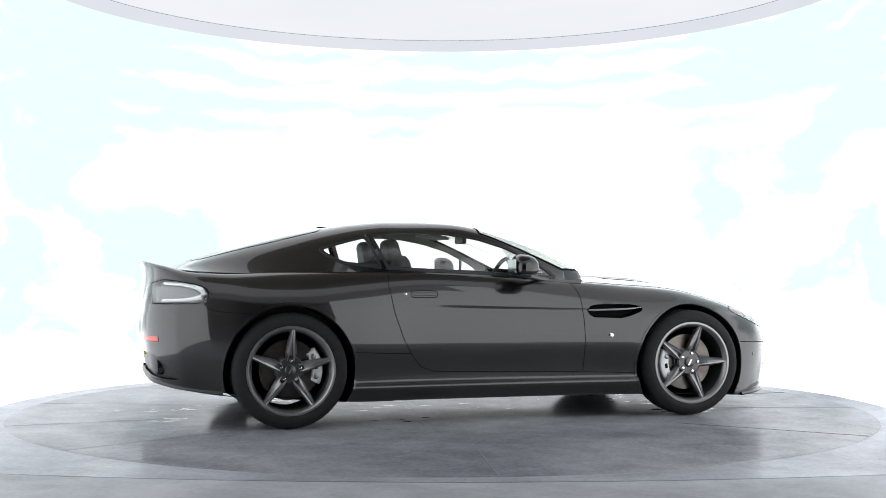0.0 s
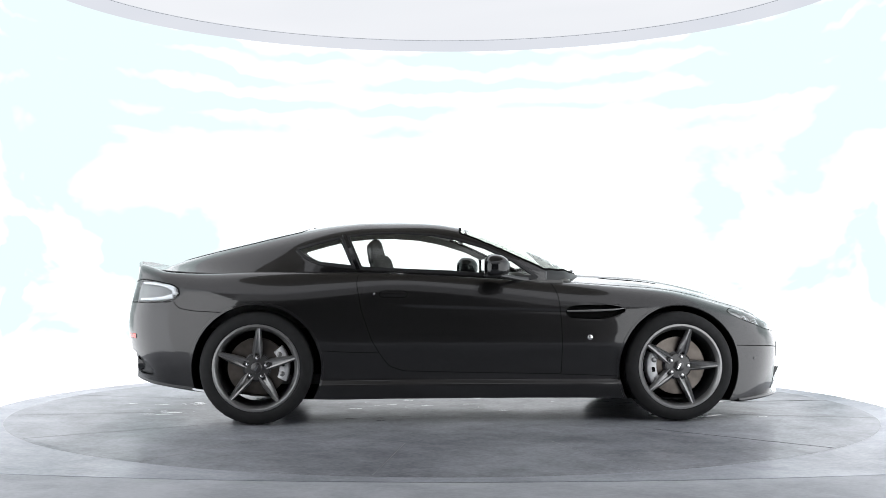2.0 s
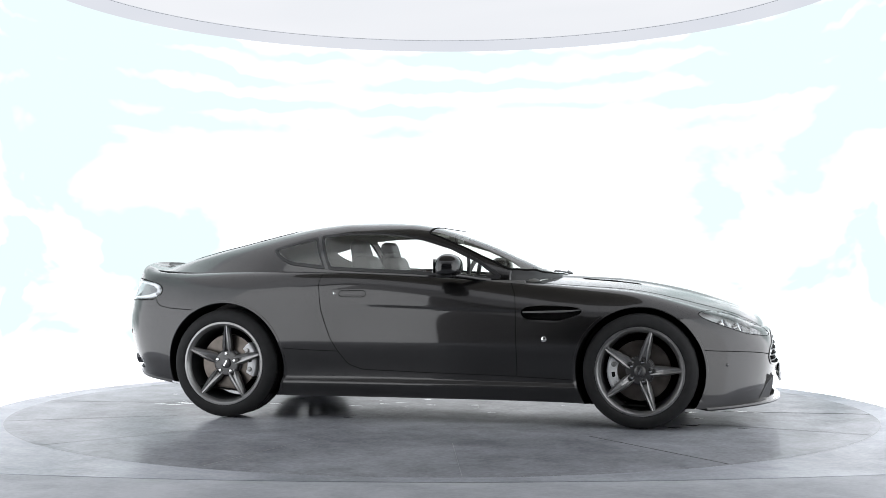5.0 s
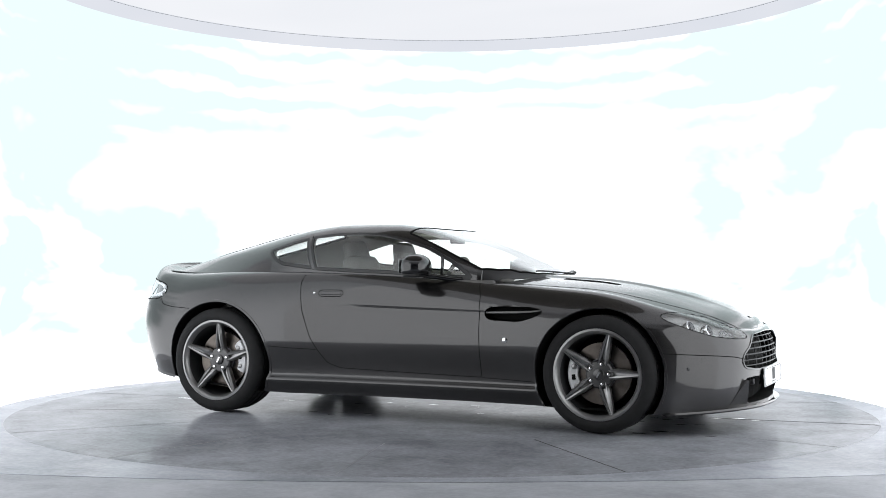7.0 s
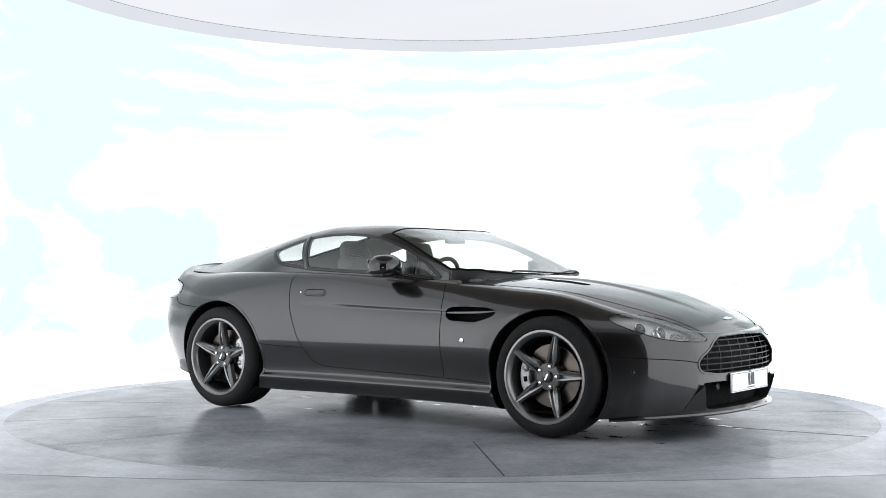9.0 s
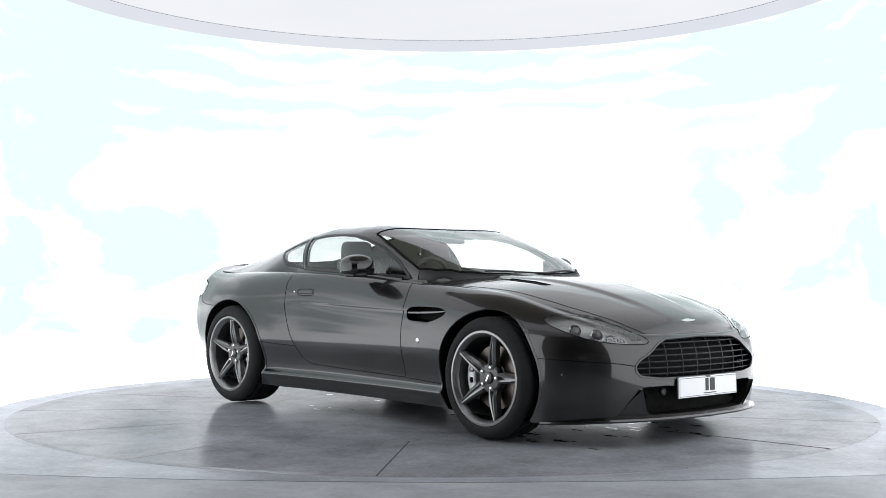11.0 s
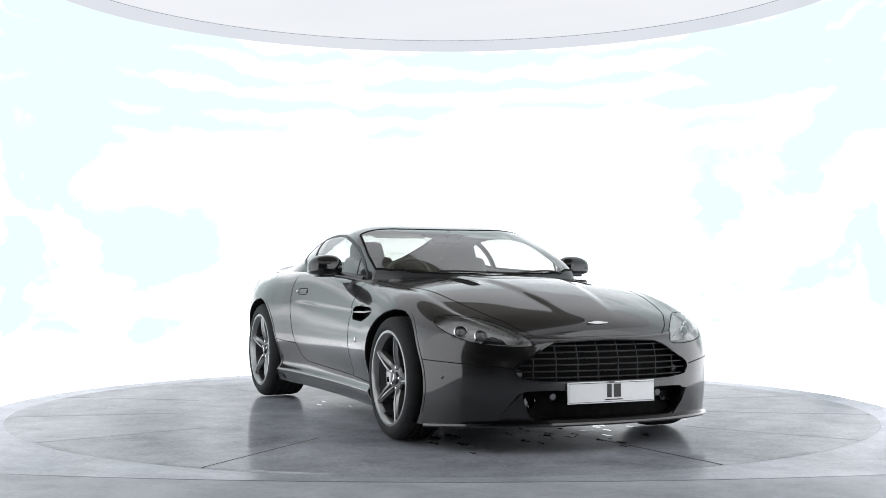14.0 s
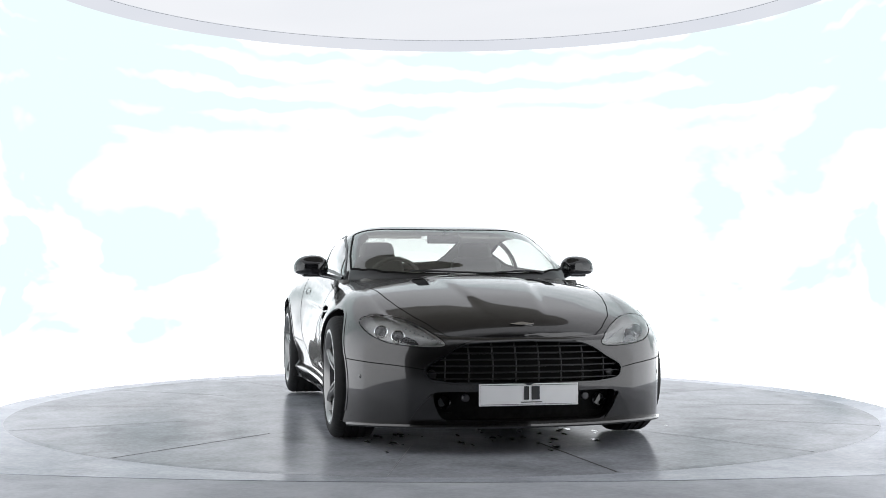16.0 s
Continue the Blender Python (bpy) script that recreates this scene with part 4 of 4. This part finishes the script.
    for sign in (-1, 1):
        part("tailpipe", lathe([(0.040, 0.0), (0.042, -0.12), (0.046, -0.12), (0.047, 0.0)], 32, m=pose(-1.925, sign * 0.60, 0.360) @ Matrix.Rotation(radians(-90), 4, "Z")), GLOSS_BLACK, car, "round dark tailpipe")
    part("rear_plate", block((0.012, 0.52, 0.111), pose(-2.10, 0, 0.47)), PLATE_YELLOW, car, "yellow rear plate", bevel=0.002)
    part("aerial", tube([(-0.90, 0.02, 1.216), (-0.96, 0.02, 1.219), (-0.985, 0.02, 1.222)], [0.010, 0.006, 0.003]), GLOSS_BLACK, car, "small black roof aerial")


def front_end(car, skin):
    # grille: five long bars and upright ribs following the nose
    grille = new("grille")
    grille["label"] = "dark metal grille with level bars and upright ribs"
    under(grille, car)
    outline = both(GRILLE)
    surround = [skin.front(y, z) for y, z in outline]
    ribbon("grille_surround", surround, 0.014, GLOSS_BLACK, grille, "dark rim around the grille", 0.004, True)
    for z in np.linspace(0.386, 0.546, 6):
        ys = [y for y in np.linspace(-0.53, 0.53, 60) if inside(np.array([[y, z]]), outline)[0]]
        pts = []
        for y in ys:
            p, n = skin.front(y, z)
            pts.append(p + Vector((-0.018, 0, 0)))
        part("grille_bar", tube(pts, 0.0042), GRILLE_BAR, grille)
    for y in np.linspace(-0.42, 0.42, 8):
        zs = [z for z in np.linspace(0.36, 0.575, 24) if inside(np.array([[y, z]]), outline)[0]]
        pts = [skin.front(y, z)[0] + Vector((-0.026, 0, 0)) for z in zs]
        if len(pts) > 2:
            part("grille_rib", tube(pts, 0.0042), GRILLE_BAR, grille)
    # plate with two plain marks and a small bar below
    plate = part("front_plate", block((0.010, 0.52, 0.111), pose(2.118, 0, 0.306, 0, -1.5, 0)), PLATE_WHITE, car, "white front plate with plain dark bars", bevel=0.002)
    for y, w, h, z in ((-0.014, 0.026, 0.068, 0.314), (0.034, 0.042, 0.068, 0.314), (0.012, 0.11, 0.005, 0.268)):
        part("plate_mark", block((0.002, w, h), pose(2.1245, y, z, 0, -1.5, 0)), INK, plate)
    rim = [(2.1245, sy * y, 0.306 + sz * z) for sy, sz, y, z in ((-1, -1, 0.253, 0.0485), (1, -1, 0.253, 0.0485), (1, 1, 0.253, 0.0485), (-1, 1, 0.253, 0.0485))]
    part("plate_border", tube(rim, 0.0012, 4, True), INK, plate)
    # bonnet badge as a plain winged shape
    p, n = skin.above(1.985, 0.0)
    bm = bmesh.new()
    m = Matrix.Translation(p + n * 0.002) @ Vector((0, 0, 1)).rotation_difference(n).to_matrix().to_4x4()
    half = [(0.010, 0.0), (0.010, 0.020), (0.004, 0.056), (-0.003, 0.066), (-0.006, 0.038), (-0.013, 0.014), (-0.014, 0.0)]
    ring = half + [(x, -y) for x, y in half[-2:0:-1]]
    vs = [bm.verts.new(m @ Vector((x, y, 0.0))) for x, y in ring]
    f = bm.faces.new(vs)
    for v in bmesh.ops.extrude_face_region(bm, geom=[f])["geom"]:
        if isinstance(v, bmesh.types.BMVert):
            v.co += n * 0.004
    part("bonnet_badge", bm, CHROME, car, "bright metal winged badge")
    # fog lamps and side ducts in the lower bumper
    for sign in (-1, 1):
        part("fog_lamp", lathe([(0.020, 0.0), (0.020, 0.02), (0.016, 0.024), (0.0, 0.025)], 28, m=pose(2.045, sign * 0.316, 0.288) @ Matrix.Rotation(radians(-90), 4, "Z")), ALLOY_DARK, car, "small round lamp beside the plate")
        fin = bmesh.new()
        tri = [skin.front(sign * y, z)[0] for y, z in ((0.430, 0.165), (0.468, 0.235), (0.498, 0.308), (0.545, 0.245), (0.590, 0.172))]
        outer = [fin.verts.new(p + Vector(((0.004, 0.020, 0.026, 0.004, 0.004)[i], 0, 0))) for i, p in enumerate(tri)]
        inner = [fin.verts.new(p + Vector((-0.060, 0, 0))) for p in tri]
        fin.faces.new(outer), fin.faces.new(inner)
        for i in range(5):
            fin.faces.new((outer[i], outer[(i + 1) % 5], inner[(i + 1) % 5], inner[i]))
        part("bumper_winglet", fin, PAINT, car, "painted winglet beside the lower intake")
        part("fog_recess", lathe([(0.036, -0.03), (0.036, 0.0), (0.030, 0.003), (0.027, -0.03), (0.0, -0.03)], 28, m=pose(1.995, sign * 0.415, 0.262) @ Matrix.Rotation(radians(-90), 4, "Z")), GLOSS_BLACK, car, "round black tow-eye recess")
        part("grille_lamp", lathe([(0.024, -0.01), (0.024, 0.004), (0.018, 0.010), (0.0, 0.012)], 24, m=pose(1.985, sign * 0.475, 0.402) @ Matrix.Rotation(radians(-90), 4, "Z")), ALLOY_DARK, car, "small lamp inside the grille's corner")
        p, n = skin.side(1.80, 0.385, sign)
        if p is not None:
            mm = Matrix.Translation(p) @ Vector((0, 1, 0)).rotation_difference(n).to_matrix().to_4x4()
            part("parking_sensor", lathe([(0.010, -0.002), (0.010, 0.001), (0.008, 0.0025), (0, 0.0025)], 20, m=mm), GLOSS_BLACK, car)
        seam = [skin.front(sign * y, z) for y, z in smooth_loop([(0.80, 0.462), (0.70, 0.455), (0.60, 0.445), (0.525, 0.432)], 0.01, False)]
        ribbon("bumper_gap", seam, 0.006, GAP, car, "", 0.001)


def mirrors_and_wipers(car, skin, roof_skin):
    for sign in (-1, 1):
        bm = bmesh.new()
        bmesh.ops.create_uvsphere(bm, u_segments=32, v_segments=20, radius=1)
        for v in bm.verts:
            x, y, z = v.co
            k = lambda a, e: math.copysign(abs(a) ** e, a)
            x, y, z = k(x, 0.85), k(y, 0.66), k(z, 0.85 if z > 0 else 0.5)
            if x < 0:
                x *= 0.55
            v.co = Vector((0.132 + 0.104 * x, sign * (0.905 + 0.112 * y), 0.947 + (0.086 if z > 0 else 0.050) * z * (1 - 0.12 * (y > 0) * y) + 0.004 * x))
        mirror = part("door_mirror", bm, GLOSS_BLACK, car, "gloss black door mirror")
        part("mirror_glass", block((0.004, 0.150, 0.085), pose(0.072, sign * 0.908, 0.960)), CHROME, mirror, "silvered mirror glass", bevel=0.002)
        part("mirror_base", block((0.10, 0.15, 0.020), pose(0.135, sign * 0.885, 0.902, 0, 0, 0)), BLACK, mirror, "black mirror underside", bevel=0.009)
        part("mirror_arm", tube([(0.17, sign * 0.845, 0.905), (0.24, sign * 0.80, 0.895), (0.31, sign * 0.755, 0.882), (0.37, sign * 0.722, 0.874)], [0.017, 0.016, 0.018, 0.022], 12), GLOSS_BLACK, mirror, "black mirror arm")
    for y0, y1, x0, x1 in ((-0.36, 0.16, 0.722, 0.772), (0.14, 0.50, 0.766, 0.690)):
        pts = []
        for k in np.linspace(0, 1, 16):
            p, n = roof_skin.above(x0 + (x1 - x0) * k, y0 + (y1 - y0) * k)
            if p is not None:
                pts.append(p + n * 0.009)
        part("wiper", tube(pts, 0.0055), BLACK, car, "black windscreen wiper")


def interior(car):
    cabin = new("cabin")
    cabin["label"] = "dark leather two-seat cabin"
    under(cabin, car)
    part("cabin_floor", block((1.9, 1.34, 0.05), pose(-0.40, 0, 0.25)), LEATHER, cabin)
    part("dashboard", block((0.42, 1.34, 0.20), pose(0.50, 0, 0.80, 0, 4, 0), (0.8, 0.98)), DASH, cabin, "dark dashboard", bevel=0.05)
    part("instrument_hood", block((0.16, 0.34, 0.06), pose(0.36, -0.36, 0.895), (0.7, 0.8)), LEATHER, cabin, bevel=0.02)
    part("tunnel", block((1.3, 0.24, 0.34), pose(-0.15, 0, 0.43)), LEATHER, cabin, bevel=0.03)
    part("parcel_shelf", block((0.75, 1.24, 0.30), pose(-1.28, 0, 0.72), (1, 0.96)), LEATHER, cabin, "dark rear parcel shelf", bevel=0.04)
    for sign in (-1, 1):
        part("door_card", block((1.30, 0.05, 0.55), pose(-0.05, sign * 0.735, 0.60)), LEATHER, cabin, bevel=0.015)
        seat = part("seat_cushion", block((0.52, 0.50, 0.16), pose(-0.12, sign * 0.36, 0.42, 0, -8, 0)), LEATHER, cabin, "dark leather seat", bevel=0.05)
        part("seat_back", block((0.15, 0.48, 0.62), pose(-0.46, sign * 0.36, 0.73, 0, -16, 0), (0.8, 0.74)), LEATHER, seat, bevel=0.05)
        part("headrest", block((0.10, 0.27, 0.17), pose(-0.565, sign * 0.36, 1.05, 0, -12, 0), (0.8, 0.85)), LEATHER, seat, bevel=0.035)
    ring = [(0.17 + 0.055 * math.sin(a), -0.36 + 0.175 * math.cos(a), 0.845 + 0.165 * math.sin(a)) for a in np.linspace(0, 2 * math.pi, 48, endpoint=False)]
    wheel = part("steering_wheel", tube(ring, 0.014, 10, True), LEATHER, cabin, "dark steering wheel")
    part("hub", lathe([(0.0, -0.03), (0.06, -0.02), (0.05, 0.02), (0.0, 0.03)], 24, m=pose(0.18, -0.36, 0.84) @ Matrix.Rotation(radians(90), 4, "Z")), LEATHER, wheel)
    for a in (0, 180, 270):
        c, s = math.cos(radians(a)), math.sin(radians(a))
        part("spoke", tube([(0.18, -0.36, 0.84), (0.17 + 0.055 * s, -0.36 + 0.175 * c, 0.845 + 0.165 * s)], 0.012), LEATHER, wheel)
    part("rear_view_mirror", block((0.025, 0.22, 0.06), pose(0.02, 0, 1.145)), BLACK, cabin, "dark rear-view mirror", bevel=0.012)
    part("mirror_stem", tube([(0.02, 0, 1.15), (0.06, 0, 1.188)], 0.012), BLACK, cabin)
    for sign in (-1, 1):
        part("sun_visor", block((0.15, 0.36, 0.018), pose(-0.09, sign * 0.32, 1.172, 0, 12, 0)), LINING, cabin, bevel=0.006)


def underbody(car):
    part("underbody", block((3.30, 1.10, 0.10), pose(0.07, 0, 0.205)), LINER, car, "black underbody panel", smooth=False)
    for sign in (-1, 1):
        part("inner_sill", block((1.72, 0.26, 0.09), pose(0.02, sign * 0.66, 0.205)), LINER, car, smooth=False)
    part("nose_floor", block((0.30, 1.10, 0.06), pose(1.82, 0, 0.175)), LINER, car, smooth=False)


def build_wheel(car, name, centre, sign, r, width, y, turn):
    """Tyre, five-spoked rim, brake. Built with the outside towards -y, then turned for the other side."""
    m = Matrix.Translation((centre[0], sign * y, r + 0.004)) @ (Matrix.Rotation(math.pi, 4, "Z") if sign > 0 else Matrix.Identity(4))
    o = -width / 2                                       # outer face
    rim_r = 0.264
    barrel = [(rim_r, o + 0.004), (rim_r - 0.002, o - 0.002), (rim_r - 0.014, o - 0.003), (rim_r - 0.025, o + 0.007), (rim_r - 0.034, o + 0.03), (rim_r - 0.040, o + 0.06), (rim_r - 0.044, -o - 0.02), (rim_r - 0.01, -o), (rim_r, -o)]
    wheel = part(name, lathe(barrel[:5], 96, m=m), ALLOY, car, "five-spoke graphite alloy wheel with a black tyre")
    part("barrel", lathe(barrel[4:], 96, m=m), ALLOY_DARK, wheel, "dark inner rim barrel")
    w = width / 2
    prof = [(rim_r - 0.004, -w + 0.004), (rim_r + 0.006, -w - 0.004), (rim_r + 0.018, -w - 0.005), (rim_r + 0.032, -w - 0.005), (r - 0.032, -w - 0.001), (r - 0.016, -w + 0.008), (r - 0.006, -w + 0.022)]
    tread = [(r - 0.002, -w + 0.032)]
    for g in np.linspace(-w + 0.06, w - 0.06, 4):
        tread += [(r, g - 0.006), (r - 0.008, g - 0.005), (r - 0.008, g + 0.005), (r, g + 0.006)]
    prof = prof + tread + [(a, -b) for a, b in prof[::-1]]
    bm = lathe(prof, 252)
    for v in bm.verts:                                    # cross grooves on the tread's shoulders
        q = math.hypot(v.co.x, v.co.z)
        if q > r - 0.02 and abs(v.co.y) > w - 0.062 and round(math.atan2(v.co.z, v.co.x) / (2 * math.pi / 252)) % 4 == 0:
            v.co.x, v.co.z = v.co.x * (q - 0.0014) / q, v.co.z * (q - 0.0014) / q
    bm.transform(m)
    part("tyre", bm, TYRE, wheel, "black low-profile tyre")
    # spokes: two blades that part round the wheel nut and meet in a narrow tip at the rim
    for i in range(5):
        a = radians(turn + 72 * i)
        bm = bmesh.new()
        # distance from the hub, half width, depth of the face, half width and depth of the groove that splits round the nut
        sect = [(0.046, 0.027, -0.046, 0.0165, 0.024), (0.074, 0.0285, -0.036, 0.0155, 0.024), (0.104, 0.0315, -0.024, 0.0095, 0.020), (0.135, 0.0285, -0.015, 0.0070, 0.014), (0.175, 0.0235, -0.008, 0.0045, 0.009), (0.215, 0.0180, -0.004, 0.0028, 0.005), (0.252, 0.0120, -0.001, 0.0012, 0.002)]
        rows = []
        for q, h, d, g, gd in sect:
            f = o - d * 0.9 + 0.004
            mid = g + (h - g) * 0.45
            rows.append([bm.verts.new(v) for v in ((-h, f + 0.048, q), (-h, f + 0.014, q), (-mid, f, q), (-g, f + 0.003, q), (-g * 0.7, f + 0.003 + gd, q), (g * 0.7, f + 0.003 + gd, q), (g, f + 0.003, q), (mid, f, q), (h, f + 0.014, q), (h, f + 0.048, q))])
        for p, q in zip(rows, rows[1:]):
            for k in range(9):
                bm.faces.new((p[k], p[k + 1], q[k + 1], q[k]))
        bm.faces.new(rows[-1])
        bm.transform(m @ Matrix.Rotation(a, 4, "Y"))
        part("spoke", bm, ALLOY, wheel, smooth=False)
        t = a
        nut = Matrix.Translation((0.059 * math.sin(t), o + 0.048, 0.059 * math.cos(t)))
        part("wheel_nut", lathe([(0.0115, 0.02), (0.0115, -0.008), (0.0085, -0.015), (0.0, -0.017)], 6 * 3, m=m @ nut), CHROME, wheel)
    hub = part("hub", lathe([(0.084, 0.07), (0.083, 0.052), (0.074, 0.044), (0.034, 0.042), (0.033, 0.034), (0.028, 0.030), (0.0, 0.029)], 48, m=m @ Matrix.Translation((0, o, 0))), HUB, wheel, "dark graphite hub")
    part("cap_badge", block((0.010, 0.002, 0.040), m @ Matrix.Translation((0, o + 0.029, 0)) @ Matrix.Rotation(radians(28), 4, "Y")), CHROME, hub)
    # brake behind the spokes, held by the car
    disc = part("brake_disc", lathe([(0.080, o + 0.115), (0.085, o + 0.098), (0.178, o + 0.098), (0.178, o + 0.126), (0.08, o + 0.126)], 72, m=m), STEEL, wheel, "steel brake disc with a worn sheen")
    part("disc_bell", lathe([(0.09, o + 0.12), (0.088, o + 0.085), (0.06, o + 0.075), (0, o + 0.075)], 48, m=m), ALLOY_DARK, disc)
    back = radians(-98 if centre[0] > 0 else 82)           # trailing side of the front disc, leading side of the rear
    if sign > 0:
        back = -back
    cal = bmesh.new()
    steps = 14
    loops = []
    for i in range(steps + 1):
        t = back + radians(-34 + 68 * i / steps)
        s, c = math.sin(t), math.cos(t)
        fat = 1 - 0.25 * abs(i / steps - 0.5) * 2
        loops.append([cal.verts.new((q * s, o + d, q * c)) for q, d in ((0.135, 0.062 + 0.02 * (1 - fat)), (0.172, 0.055), (0.196, 0.062), (0.200, 0.085), (0.200, 0.135), (0.14, 0.135), (0.135, 0.10))])
    for p, q in zip(loops, loops[1:]):
        for k in range(7):
            cal.faces.new((p[k], p[(k + 1) % 7], q[(k + 1) % 7], q[k]))
    cal.faces.new(loops[0]), cal.faces.new(loops[-1])
    cal.transform(m)
    caliper = part("brake_caliper", cal, CALIPER, wheel, "silver brake caliper", bevel=0.006)
    for k in (-22, 0, 22):
        t = back + radians(k)
        spot = Matrix.Translation((0.158 * math.sin(t), o + 0.058, 0.158 * math.cos(t)))
        if k:
            part("piston_cap", lathe([(0.016, 0.01), (0.016, -0.005), (0.012, -0.008), (0.0, -0.008)], 20, m=m @ spot), ALLOY, caliper)
        else:
            part("bridge_slot", block((0.030, 0.012, 0.020), m @ spot @ Matrix.Rotation(t, 4, "Y")), GAP, caliper, bevel=0.003)


car = build_car()


# ---------- movement: the table turns steadily and carries the car ----------
def motions():
    rows = [(0.5 * i, Matrix.Rotation(radians(table_angle(0.5 * i)), 4, "Z")) for i in range(33)]
    walk(turntable, rows)
    walk(car, [(t, m @ pose(0.1044, -0.0215, 0.004)) for t, m in rows])


motions()
